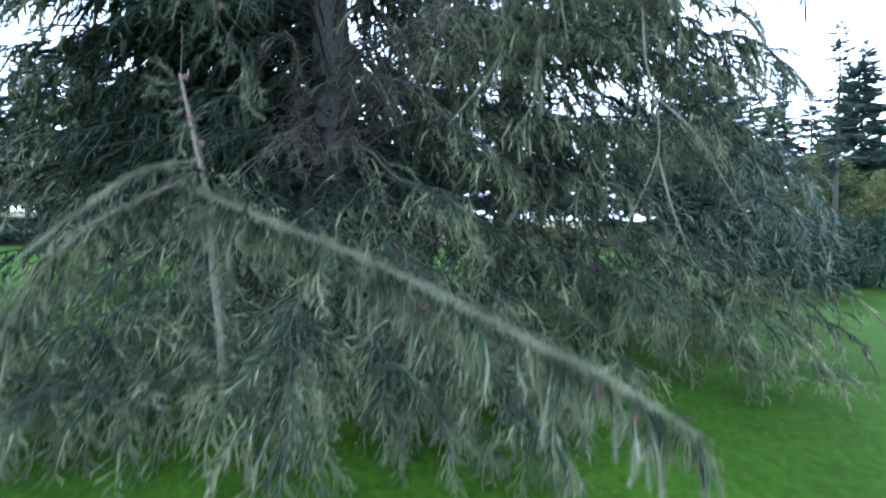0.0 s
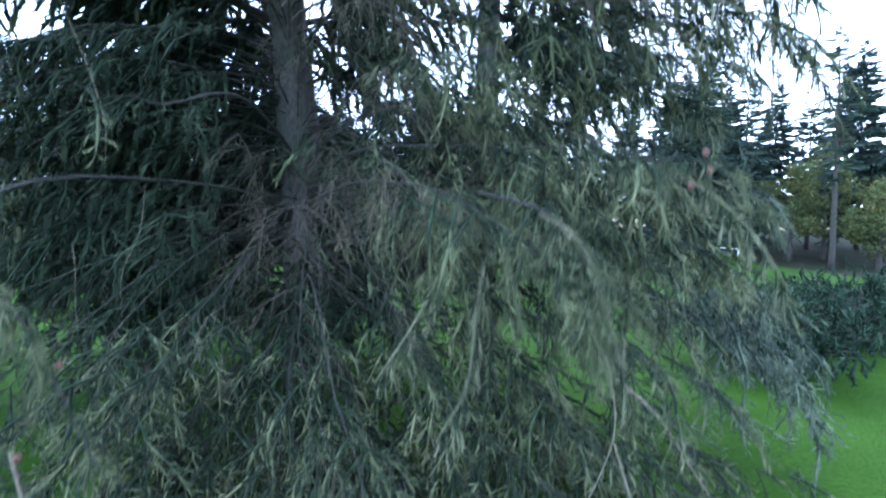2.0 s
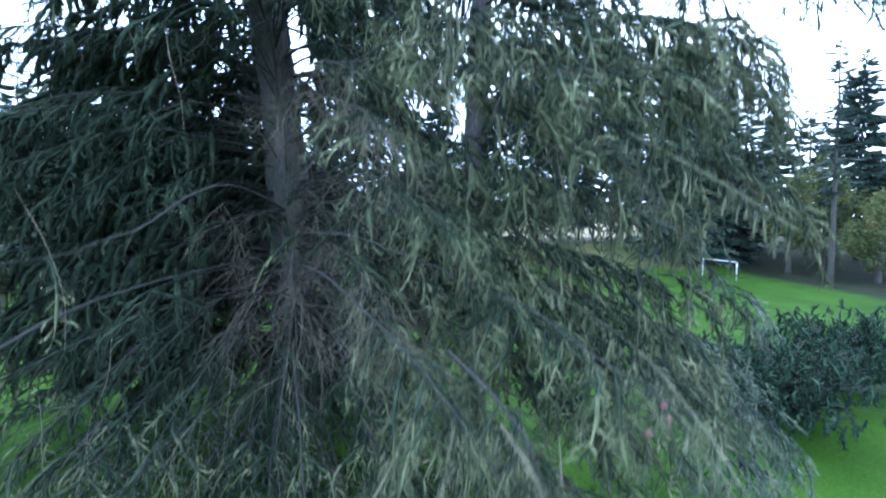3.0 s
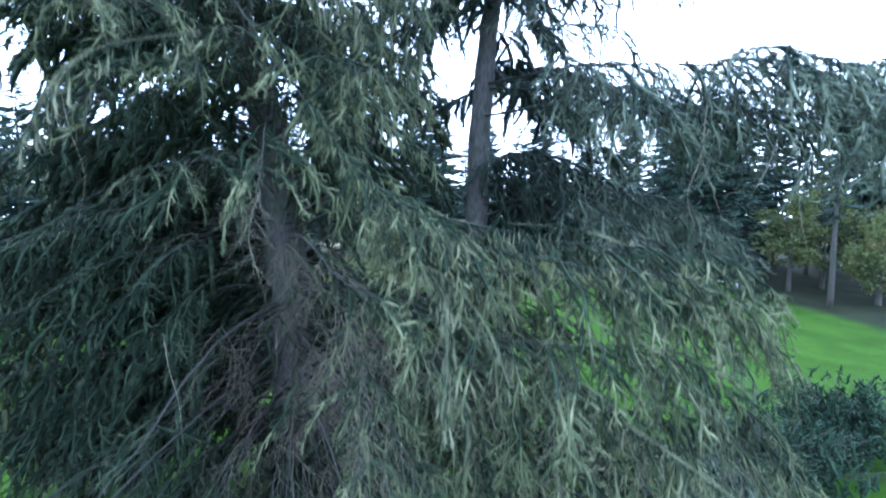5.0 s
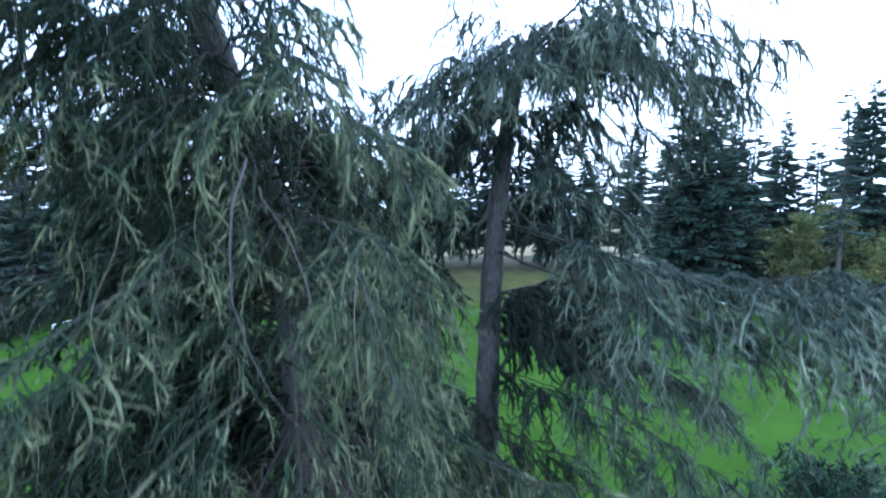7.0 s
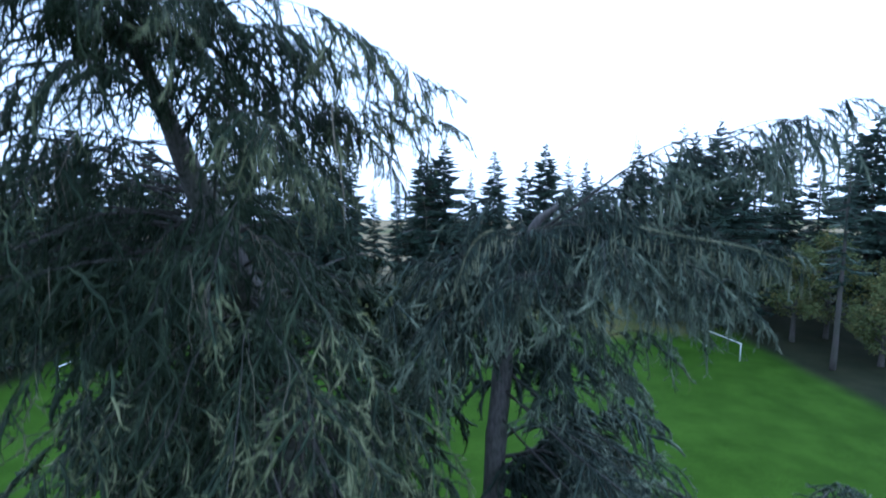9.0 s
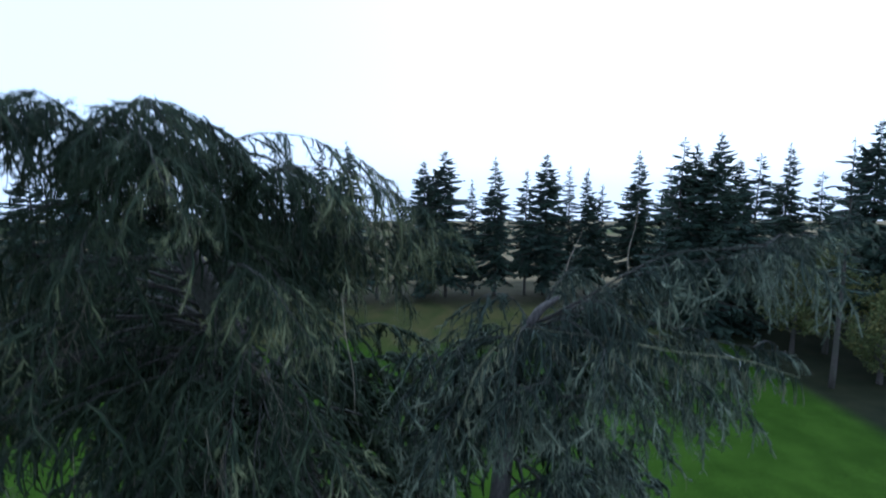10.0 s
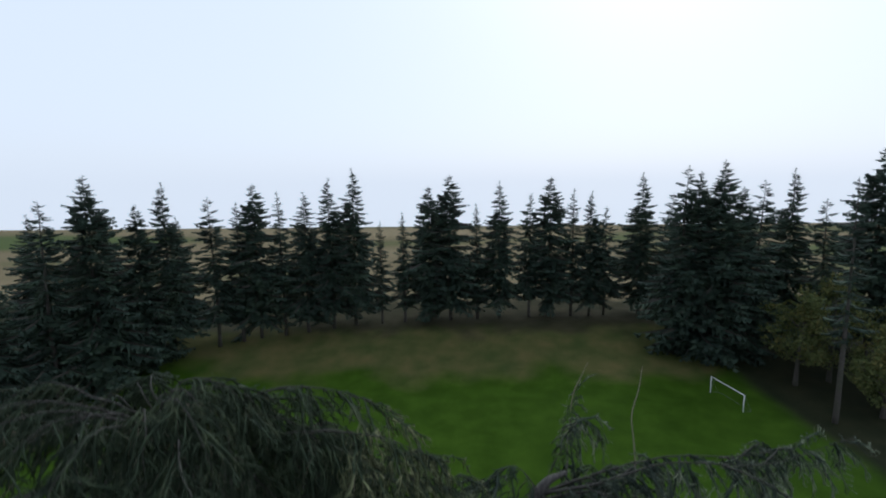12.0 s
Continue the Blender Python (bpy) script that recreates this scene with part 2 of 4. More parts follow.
def spindle(line, radii, sides=3):
    """A slim body along a line, pointed at its end."""
    n = len(line)
    v, _ = tube(line, radii, sides)
    k, j = np.meshgrid(np.arange(n - 2), np.arange(sides), indexing="ij")
    p, q = (k * sides + j).ravel(), (k * sides + (j + 1) % sides).ravel()
    end = np.stack([(n - 2) * sides + np.arange(sides), (n - 2) * sides + (np.arange(sides) + 1) % sides, np.full(sides, (n - 1) * sides)], -1)
    t = np.concatenate([np.stack([p, q, q + sides], -1), np.stack([p, q + sides, p + sides], -1), end])
    return np.vstack([v[: (n - 1) * sides], line[-1:]]), t


def furry(soup, line, needles, reach, width, core, young, rng, begin=0.0):
    """A shoot along the line, set all round with short needles that point forwards; the outer share of it is young growth."""
    n = len(line)
    at = np.linspace(0, 1, n)
    if not needles:
        soup.add(*tube(line, core * np.interp(at, [0, 1], [1, 0.35]), 3), 1)
        return
    v, t = spindle(line, core * np.interp(at, [0, 0.3, 0.75, 1], [0.45, 1, 0.85, 0.0]) * rng.uniform(0.6, 1.35, n))
    far = np.linalg.norm(v[t].mean(1) - line[0], axis=1) / (np.linalg.norm(line[-1] - line[0]) + 1e-9)
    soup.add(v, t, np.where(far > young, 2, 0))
    q = begin + (1 - begin) * (np.arange(needles) + rng.uniform(-0.3, 0.6, needles)) / needles
    q = np.clip(q, 0, 0.995) * (n - 1)
    k = np.minimum(q.astype(int), n - 2)
    way = line[k + 1] - line[k]
    c = line[k] + way * (q - k)[:, None]
    way /= np.linalg.norm(way, axis=1)[:, None] + 1e-9
    ref = np.where(np.abs(way[:, 2:3]) > 0.9, [[1.0, 0, 0]], [[0, 0, 1.0]])
    a = np.cross(way, ref)
    a /= np.linalg.norm(a, axis=1)[:, None]
    b = np.cross(way, a)
    turn = np.arange(needles) * 2.4 + rng.normal(0, 0.3, needles)
    aside = a * np.cos(turn)[:, None] + b * np.sin(turn)[:, None]
    size = np.interp(q / (n - 1), [0, 0.25, 0.7, 1], [0.75, 1.05, 0.95, 0.6]) * rng.uniform(0.8, 1.2, needles)
    d = way * rng.uniform(0.6, 1.3, needles)[:, None] + aside
    d /= np.linalg.norm(d, axis=1)[:, None]
    side = np.cross(d, aside + rng.normal(0, 0.6, d.shape))
    side /= np.linalg.norm(side, axis=1)[:, None]
    half = side * (width / 2 * size)[:, None]
    v = np.stack([c - half, c + half, c + d * (reach * size)[:, None]], 1).reshape(-1, 3)
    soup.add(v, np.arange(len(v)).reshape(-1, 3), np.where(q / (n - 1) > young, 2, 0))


def plume(seed, fingers, needles, reach, width, core, steps, length=1.1, finger=0.29):
    """A side branch of a cedar along -z, its underside +x: an arching axis and furry fingers to both sides that turn down."""
    rng = np.random.RandomState(seed)
    soup = Soup()
    x, y, out = np.array([1.0, 0, 0]), np.array([0, 1.0, 0]), np.array([0, 0, -1.0])
    u = np.linspace(0, 1, 7)[:, None]
    sway = rng.normal(0, 0.09)
    axis = out * length * (u - 0.22 * u**2.2) + x * length * rng.uniform(0.3, 0.6) * u**2 + y * length * sway * np.sin(2.5 * u)
    axis[1:-1] += rng.normal(0, 0.012 * length, (5, 3))
    furry(soup, axis, int(needles * 2.2), reach, width, core * 1.7, 0.55, rng, 0.1)
    w = 1 - (1 - np.linspace(0, 1, steps)[:, None]) ** 1.7
    for k in range(fingers):
        f = 0.06 + 0.92 * (k + 0.7 * rng.rand()) / fingers
        at = np.array([np.interp(f, u[:, 0], axis[:, n]) for n in range(3)])
        run = finger * rng.uniform(0.55, 1.25) * np.interp(f, [0, 0.3, 0.6, 1], [0.7, 1.1, 1.0, 0.4])
        way = out * rng.uniform(0.4, 1.0) + y * (1 if k % 2 else -1) * rng.uniform(0.25, 1.0) + x * rng.uniform(-0.2, 0.35)
        way /= np.linalg.norm(way)
        line = at + way * run * (w - 0.25 * w**2) + x * run * rng.uniform(0.1, 0.6) * w**1.7
        line[1:] += rng.normal(0, 0.05 * run, (steps - 1, 3))
        if not needles or (steps > 2 and rng.rand() < 0.14):  # without needles
            furry(soup, line, 0, 0, 0, min(core, 0.0034), 0, rng)
        else:
            furry(soup, line, max(2, int(round(needles * run / finger))), reach, width, core, 0.15 if f > 0.35 else 0.6, rng)
    return soup.arrays()


def tuft(seed, fingers, needles, reach, width, core, steps):
    """A short branchlet that clothes a limb."""
    return plume(seed, fingers, needles, reach, width, core, steps, 0.42, 0.22)


# near, middle, far and hindmost kinds: side branches, short branchlets, dead side branches
PLUMES = [
    [plume(10 + k, 18, 42, 0.042, 0.0058, 0.0095, 4) for k in range(8)],
    [plume(30 + k, 14, 15, 0.046, 0.0095, 0.0105, 3) for k in range(8)],
    [plume(50 + k, 11, 4, 0.060, 0.016, 0.0140, 3) for k in range(8)],
    [plume(90 + k, 10, 2, 0.11, 0.045, 0.034, 2) for k in range(6)],
]
TUFTS = [
    [tuft(110 + k, 6, 40, 0.042, 0.0058, 0.0095, 4) for k in range(6)],
    [tuft(130 + k, 4, 13, 0.046, 0.0095, 0.0105, 3) for k in range(6)],
    [tuft(150 + k, 4, 5, 0.060, 0.016, 0.0140, 2) for k in range(6)],
    [tuft(170 + k, 3, 2, 0.11, 0.045, 0.034, 2) for k in range(6)],
]
DEAD = [plume(70 + k, 12, 0, 0, 0, 0.0034, 2, 1.0, 0.55) for k in range(5)]


# ---- cedars ----
class Cedar:
    """A weeping cedar: trunk, limbs with side branches, curtains of hanging branchlets."""

    def __init__(self, name, label, base, seed, needles, tips, inner_shade):
        self.thing = tagged(new(name), label, "tree", "cedars on the lawn")
        self.thing.location = base
        self.base = np.array(base, float)
        self.rng = np.random.RandomState(seed)
        self.needles, self.tips, self.inner_shade = needles, tips, inner_shade
        self.spots = []  # place, way, size, dead, short

    def trunk(self, points, radii, label):
        line = smooth_path(points, 40)
        r = np.interp(np.linspace(0, 1, 40), np.linspace(0, 1, len(radii)), radii)
        r = r * (1 + 0.04 * self.rng.normal(0, 1, 40))
        self.line, self.r = line, r
        v, t = tube(line, r, 14, 0.05, self.rng)
        part("trunk", mesh_of("trunk", v - self.base, t, [BARK]), self.thing, label)

    def on_trunk(self, z):
        k = int(np.clip(np.searchsorted(self.line[:, 2], z), 1, len(self.line) - 1))
        f = (z - self.line[k - 1, 2]) / max(1e-6, self.line[k, 2] - self.line[k - 1, 2])
        return self.line[k - 1] + (self.line[k] - self.line[k - 1]) * np.clip(f, 0, 1)

    def hang(self, line, gap, size, dead=0.0):
        """Short branchlets along a line of points."""
        rng = self.rng
        seg = np.linalg.norm(np.diff(line, axis=0), axis=1)
        run = np.r_[0, np.cumsum(seg)]
        n = max(1, int(run[-1] / gap))
        at = np.sort(rng.uniform(0, run[-1], n))
        c = np.stack([np.interp(at, run, line[:, k]) for k in range(3)], -1) + rng.normal(0, 0.03, (n, 3))
        way = np.gradient(line, axis=0)[np.minimum(np.searchsorted(run, at), len(line) - 1)]
        way /= np.linalg.norm(way, axis=1)[:, None] + 1e-9
        cross = np.stack([-way[:, 1], way[:, 0], np.zeros(n)], -1)
        cross /= np.linalg.norm(cross, axis=1)[:, None] + 1e-9
        for k in range(n):
            push = way[k] * rng.uniform(0.3, 1.0) + cross[k] * rng.normal(0, 0.6) + [0, 0, -rng.uniform(0.0, 0.9)]
            self.spots.append((c[k], push, size * rng.uniform(0.7, 1.4), False, 1))

    def limb(self, z, tip, rise=0.6, radius=0.09, laterals=1.0, gap=0.14, size=1.0, dead=0.0, droop=1.0, name="limb", reach=1.0, start=0.3):
        """A limb from the trunk at height z to the tip, first rising, then bowing over; side branches along it."""
        rng = self.rng
        a, b = self.on_trunk(z), np.array(tip, float)
        mid = a + (b - a) * 0.45 + [0, 0, rise] + rng.normal(0, 0.25, 3)
        far = a + (b - a) * 0.8 + [0, 0, rise * 0.75 * droop] + rng.normal(0, 0.2, 3)
        return self.bough([a, mid, far, b], radius, laterals, gap, size, dead, name, reach, start)

    def bough(self, points, radius=0.05, laterals=1.0, gap=0.14, size=1.0, dead=0.0, name="limb", reach=1.0, start=0.1, steps=22, wander=0.02, forks=0, bark=None):
        """A bough along the points, with side branches and curtains of branchlets from the share start on."""
        rng = self.rng
        line = smooth_path(points, steps)
        line[3:] += np.cumsum(rng.normal(0, wander, (steps - 3, 3)), axis=0)
        soup = Soup()
        soup.add(*tube(line, radius * 0.75 * np.linspace(1, 0, steps) ** 1.7 + 0.004, 6, 0.08, rng), 0)
        span = np.linalg.norm(np.diff(line, axis=0), axis=1).sum()
        level = (line[-1] - line[0]) * [1, 1, 0]
        level /= np.linalg.norm(level) + 1e-9
        cross = np.array([-level[1], level[0], 0])
        n = int(span * (1 - start) / 0.265 * laterals)
        fall = 0.25 if line[0, 2] < 14 else 0.9 if line[0, 2] < 19.5 else 0.35  # the crown weeps straighter
        for k in range(n):
            u = start + (0.99 - start) * (k + rng.rand()) / max(1, n)
            at = line[int(u * (steps - 1))]
            run = reach * rng.uniform(0.7, 1.35) * (0.5 + 0.75 * math.sin(math.pi * min(1, 0.15 + 0.8 * u)))
            side = cross * (1 if k % 2 else -1) * rng.uniform(0.3, 1) + level * rng.uniform(0.2, 1.1) + [0, 0, -rng.uniform(0, 0.5) - fall * rng.uniform(0, 1)]
            self.spots.append((at, side, run * size ** 0.5, rng.rand() < dead, 0))
        tip = line[-1] - line[-3]
        self.spots.append((line[-2], tip / np.linalg.norm(tip) + [0, 0, -0.2], reach * size ** 0.5, False, 0))
        self.hang(line[int(start * steps):], gap * 2.6, size, dead)
        v, t, m = soup.arrays()
        part(name, mesh_of(name, v - self.base, t, [bark or LIMB, TWIG], m), self.thing)
        for k in range(forks):
            at = line[int((start + (0.9 - start) * (k + rng.rand()) / forks) * (steps - 1))]
            run = rng.uniform(0.9, 2.0)
            way = cross * (1 if k % 2 else -1) * rng.uniform(0.5, 1.0) + level * rng.uniform(0.3, 0.9)
            ends = [at + way * run * q + [0, 0, h * run] for q, h in ((0.4, 0.08), (0.75, 0.0), (1.0, -0.25))]
            self.bough([at, *ends], radius * 0.4, laterals, gap, size, dead, "side_bough", reach, 0.1, 10, wander)
        return line

    def dress(self, near, close, far, single=300):
        """All branchlets. near, close and far: how far in y the fine, the middle and the coarse kinds go. The foremost hang as parts of their own."""
        rng = self.rng
        c, way = np.array([s[0] for s in self.spots]), np.array([s[1] for s in self.spots])
        size, dead = np.array([s[2] for s in self.spots]), np.array([s[3] for s in self.spots])
        short = np.array([s[4] for s in self.spots])
        way /= np.linalg.norm(way, axis=1)[:, None]
        size = np.minimum(size, (c[:, 2] - 0.04) / np.where(short, 0.3, 0.75))
        dead |= self.withered(c)
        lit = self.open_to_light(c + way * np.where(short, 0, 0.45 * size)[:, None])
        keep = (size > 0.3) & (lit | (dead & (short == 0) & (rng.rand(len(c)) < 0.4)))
        c, way, size, dead, short = c[keep], way[keep], size[keep], dead[keep], short[keep]
        turns = hanging_turns(rng, len(c), 0.08, way)
        kind = np.where(c[:, 1] < near, 0, np.where((c[:, 1] < close) | ((c[:, 2] > 18.5) & (c[:, 1] < 9.5)), 1, np.where((c[:, 1] < far) | (c[:, 2] > 16), 2, 3)))
        order = np.argsort(c[:, 1] + 100 * dead + 100 * short)[:single]
        alone = np.zeros(len(c), bool)
        alone[order] = True
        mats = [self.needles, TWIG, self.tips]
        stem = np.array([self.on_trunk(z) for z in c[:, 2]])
        inner_shade = np.linalg.norm((c - stem)[:, :2], axis=1) < self.inner_shade * np.where(c[:, 2] < 12, 1.25, np.where(c[:, 2] < 18, 0.9, 0.6))  # young tips only on outer ends; inner shade painted by the dull needles
        meshes = [[mesh_of("side_branch", *f[:2], mats, f[2], True) for f in forms] for forms in PLUMES]
        for k in order:
            ob = part("side_branch", meshes[kind[k]][rng.randint(len(meshes[kind[k]]))], self.thing)
            ob.matrix_basis = Matrix([[*(turns[k][i] * size[k]), c[k][i] - self.base[i]] for i in range(3)] + [[0, 0, 0, 1]])
        soup = Soup()
        for number in range(4):
            for forms, some in ((PLUMES[number], (short == 0) & ~dead), (TUFTS[number], (short == 1) & ~dead), (DEAD, dead)):
                some = np.where((kind == number) & ~alone & some)[0]
                pick = rng.randint(0, len(forms), len(some))
                for k, (fv, ft, fm) in enumerate(forms):
                    for dimmed in (False, True):
                        q = some[(pick == k) & (inner_shade[some] == dimmed)]
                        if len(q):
                            soup.add(*scatter((fv, ft, np.where(fm == 2, 0, fm) if dimmed else fm), c[q], turns[q], size[q]))
        v, t, m = soup.arrays()
        part("foliage", mesh_of("foliage", v - self.base, t, mats, m, True), self.thing, kind="stuff")

    def open_to_light(self, c):
        """Which branchlets are there: all, unless the tree has a gap in its crown."""
        return np.ones(len(c), bool)

    def withered(self, c):
        return np.zeros(len(c), bool)

    def cone(self, place):
        """A barrel-shaped young cone with overlapping scales."""
        rings, sides = 7, 8
        u, k = np.meshgrid(np.linspace(0.04, 0.97, rings), np.arange(sides), indexing="ij")
        r = 0.024 * np.sin(np.pi * u) ** 0.6 * (1 + 0.16 * ((k + np.round(u * 9)) % 2))
        d = (k + 0.5 * (np.round(u * 6) % 2)) * 2 * np.pi / sides
        v = np.stack([r * np.cos(d), r * np.sin(d), 0.065 * u], -1).reshape(-1, 3)
        i, j = np.meshgrid(np.arange(rings - 1), np.arange(sides), indexing="ij")
        p, q = i * sides + j, i * sides + (j + 1) % sides
        t = np.concatenate([np.stack([p, q, q + sides], -1).reshape(-1, 3), np.stack([p, q + sides, p + sides], -1).reshape(-1, 3)])
        part("cone", mesh_of("cone", v + np.array(place) - self.base, t, [CONE]), self.thing, "reddish-brown cone")

    def rope(self, points, fingers, length, radius=0.016, fur=0.07):
        """A bough end closely furred all round with pale needles, with a row of fingers hanging from it."""
        rng, soup = self.rng, Soup()
        line = smooth_path(points, 8 * len(points))
        run = np.linalg.norm(np.diff(line, axis=0), axis=1).sum()
        soup.add(*tube(line, np.linspace(radius, radius * 0.3, len(line)), 6), 1)
        furry(soup, line, int(run * 800), fur, 0.0065, 0.007, 0.0 if fur > 0.06 else 0.35, rng)
        for k in range(fingers):
            at = line[int((k + rng.rand()) / fingers * (len(line) - 1))]
            drop = length * rng.uniform(0.5, 1.2)
            d = rng.uniform(0, 2 * math.pi)
            u = 1 - (1 - np.linspace(0, 1, 5)[:, None]) ** 1.5
            way = np.array([math.cos(d), math.sin(d), 0]) * drop * rng.uniform(0.1, 0.4)
            side = at + way * np.sqrt(u) + [0, 0, -1] * u**1.2 * drop + rng.normal(0, 0.012, (5, 3)) * u
            furry(soup, side, int(drop * 260), 0.046, 0.0065, 0.012, 0.45, rng)
        v, t, m = soup.arrays()
        part("side_bough", mesh_of("side_bough", v - self.base, t, [self.needles, TWIG, CEDAR_PALE], m), self.thing, "pale lichened bough end")

    def bare(self, points, radius=0.012, name="bare_twig", material=None):
        """A pale leafless twig, part of the tree."""
        line = smooth_path(points, 4 * len(points))
        v, t = tube(line, 0.75 * radius * np.interp(np.linspace(0, 1, len(line)), [0, 0.15, 1], [0.25, 1, 0.3]), 5, 0.1, self.rng)
        part(name, mesh_of(name, v - self.base, t, [material or PALE]), self.thing, "pale bare twig")


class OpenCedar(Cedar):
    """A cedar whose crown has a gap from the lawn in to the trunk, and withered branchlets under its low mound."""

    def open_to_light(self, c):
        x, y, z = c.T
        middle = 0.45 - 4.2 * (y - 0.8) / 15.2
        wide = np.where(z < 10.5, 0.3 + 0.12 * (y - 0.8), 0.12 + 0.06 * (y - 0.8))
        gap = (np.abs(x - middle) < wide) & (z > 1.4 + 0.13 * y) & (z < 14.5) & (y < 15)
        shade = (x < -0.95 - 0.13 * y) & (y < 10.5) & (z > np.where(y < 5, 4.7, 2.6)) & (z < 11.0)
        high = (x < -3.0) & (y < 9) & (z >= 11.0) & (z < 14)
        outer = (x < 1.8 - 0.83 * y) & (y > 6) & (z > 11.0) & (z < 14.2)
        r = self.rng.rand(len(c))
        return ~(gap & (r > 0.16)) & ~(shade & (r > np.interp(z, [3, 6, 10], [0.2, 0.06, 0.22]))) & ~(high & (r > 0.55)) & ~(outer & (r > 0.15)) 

    def withered(self, c):
        x, y, z = c.T
        low = (x > -2.4) & (x < 0.6) & (z > 4.5) & (z < 8.3) & (y < 10)
        middle = 0.45 - 4.2 * (y - 0.8) / 15.2
        core = (np.abs(x - middle) < 0.3 + 0.12 * (y - 0.8)) & (z > 1.7 + 0.19 * y) & (z < 10.0) & (y < 15)
        r = self.rng.rand(len(c))
        return (low & (r < 0.45)) | (core & (r < 0.5))


def big_cedar():
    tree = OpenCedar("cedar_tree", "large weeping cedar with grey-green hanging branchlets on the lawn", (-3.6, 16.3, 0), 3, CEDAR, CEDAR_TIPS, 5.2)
    tree.trunk([(-3.6, 16.3, -0.3), (-3.65, 16.2, 4), (-3.7, 15.8, 8), (-3.8, 14.9, 12), (-4.2, 13.2, 15.5), (-4.6, 11.6, 18.5), (-4.7, 10.3, 20.6)],
               [0.85, 0.72, 0.61, 0.5, 0.38, 0.26, 0.08], "thick grey-brown cedar trunk")
    rng = tree.rng
    # limbs that reach to the front, tier by tier
    z = 2.4
    while z < 18.6:
        front = np.interp(z, [0, 10, 14, 18, 20], [5.0, 5.0, 5.8, 7.0, 8.0])
        right = np.interp(z, [0, 2, 3.3, 5, 9.5, 10.2, 13.5, 15, 20], [5.8, 5.8, 5.2, 4.6, 3.5, 1.4, 1.4, 0.9, 0.3])
        for k in range(4):
            x = np.interp((k + rng.rand()) / 4, [0, 1], [-10.5, right])
            if (x < -2.5 and 3.6 < z < 10.5 and rng.rand() < 0.7) or (-2.5 < x < 2.2 and 6.5 < z < 9.4 and rng.rand() < 0.5):
                continue
            edge = min(6.5, 0.09 * (x - 1.2) ** 2) if z < 15 else 0.05 * (x + 3) ** 2
            tip = (x, front + edge + rng.uniform(-0.5, 1.8), z + rng.uniform(-1.8, -0.2))
            tree.limb(z + rng.uniform(-0.3, 0.3), tip, rng.uniform(0.4, 1.3), rng.uniform(0.02, 0.032), 1.1, 0.17, 1.0, 0.12 if z < 9 else 0.04, start=0.25)
        z += rng.uniform(0.8, 1.1)
    # boughs over the lawn's edge, low and dense
    for x, y, z in [(1.2, 6.5, 4.2), (2.4, 6.2, 3.6), (3.4, 6.8, 4.4), (4.4, 7.4, 3.4), (1.8, 7.6, 5.2), (3.0, 8.0, 5.6), (0.4, 8.4, 5.0), (0.9, 6.2, 4.9), (1.9, 6.4, 5.5), (2.9, 6.6, 5.0), (4.2, 6.6, 5.2), (4.2, 7.0, 6.2), (4.6, 6.4, 4.2), (2.2, 9.0, 6.0), (5.2, 7.6, 5.0)]:
        tree.limb(z + rng.uniform(0.5, 1.2), (x, y, z), 0.8, 0.03, 1.3, 0.15, 1.1, start=0.25)
    # crown over the shaded side
    for k in range(12):
        z = rng.uniform(15.0, 19.0)
        tree.limb(z, (rng.uniform(-12, -6.5), rng.uniform(7.5, 13), z - rng.uniform(0.2, 1.6)), 1.1, 0.05, 0.9, 0.17, 1.0, start=0.15)
    # low boughs sweeping down to the grass
    for k in range(22):
        x = -10 + 16 * (k + rng.rand()) / 22
        z = rng.uniform(2.8, 6.0)
        y = 5.6 + 3.5 * ((x + 3.0) / 9.0) ** 2 + rng.uniform(-0.3, 4.5)
        tree.limb(z, (x, y, rng.uniform(0.35, 1.5)), rng.uniform(0.5, 1.2), 0.035, 1.1, 0.14, 1.0, 0.08, start=0.25)
    # short inner boughs that fill the crown
    for k in range(46):
        d, z = rng.uniform(math.pi * 0.95, 2 * math.pi * 1.0), rng.uniform(2.4, 17.5)
        run = rng.uniform(2.5, 6.0)
        at = tree.on_trunk(z)
        tree.limb(z, at + np.array([math.cos(d) * run, math.sin(d) * run, rng.uniform(-1.5, 0.2)]), 0.6, 0.06, 0.8, 0.22, 1.4, 0.1, start=0.15)
    for k in range(18):
        d, z = rng.uniform(math.pi * 0.8, math.pi * 1.75), rng.uniform(1.8, 7.5)
        run = rng.uniform(2.5, 6.5)
        at = tree.on_trunk(z)
        tree.limb(z, at + np.array([math.cos(d) * run, math.sin(d) * run, rng.uniform(-1.2, 0.0)]), 0.6, 0.04, 0.8, 0.2, 1.6, start=0.1)
    # low boughs close before the lawn's edge
    for x, y, z in [(-3.4, 3.6, 0.5), (-2.6, 4.2, 0.4), (-0.3, 3.9, 0.5), (0.5, 3.5, 0.3), (1.3, 4.3, 0.5), (2.2, 4.8, 0.7), (3.4, 5.2, 1.0), (-4.4, 4.4, 0.9), (0.2, 4.6, 1.1),
                    (-0.9, 2.8, 0.55), (0.1, 3.0, 0.5), (0.9, 2.9, 0.5), (-3.0, 3.2, 0.6), (1.6, 3.6, 0.5), (-3.9, 3.6, 0.6), (-4.9, 4.2, 0.7)]:
        tree.limb(rng.uniform(2.2, 3.6), (x, y, z), rng.uniform(-0.6, 0.0), 0.03, 1.4, 0.10, 0.9, 0.04, start=0.45)
    # low boughs far out on the shaded side
    for k in range(24):
        tip = (rng.uniform(-13, -6.0), rng.uniform(8.5, 16), rng.uniform(0.8, 7.0))
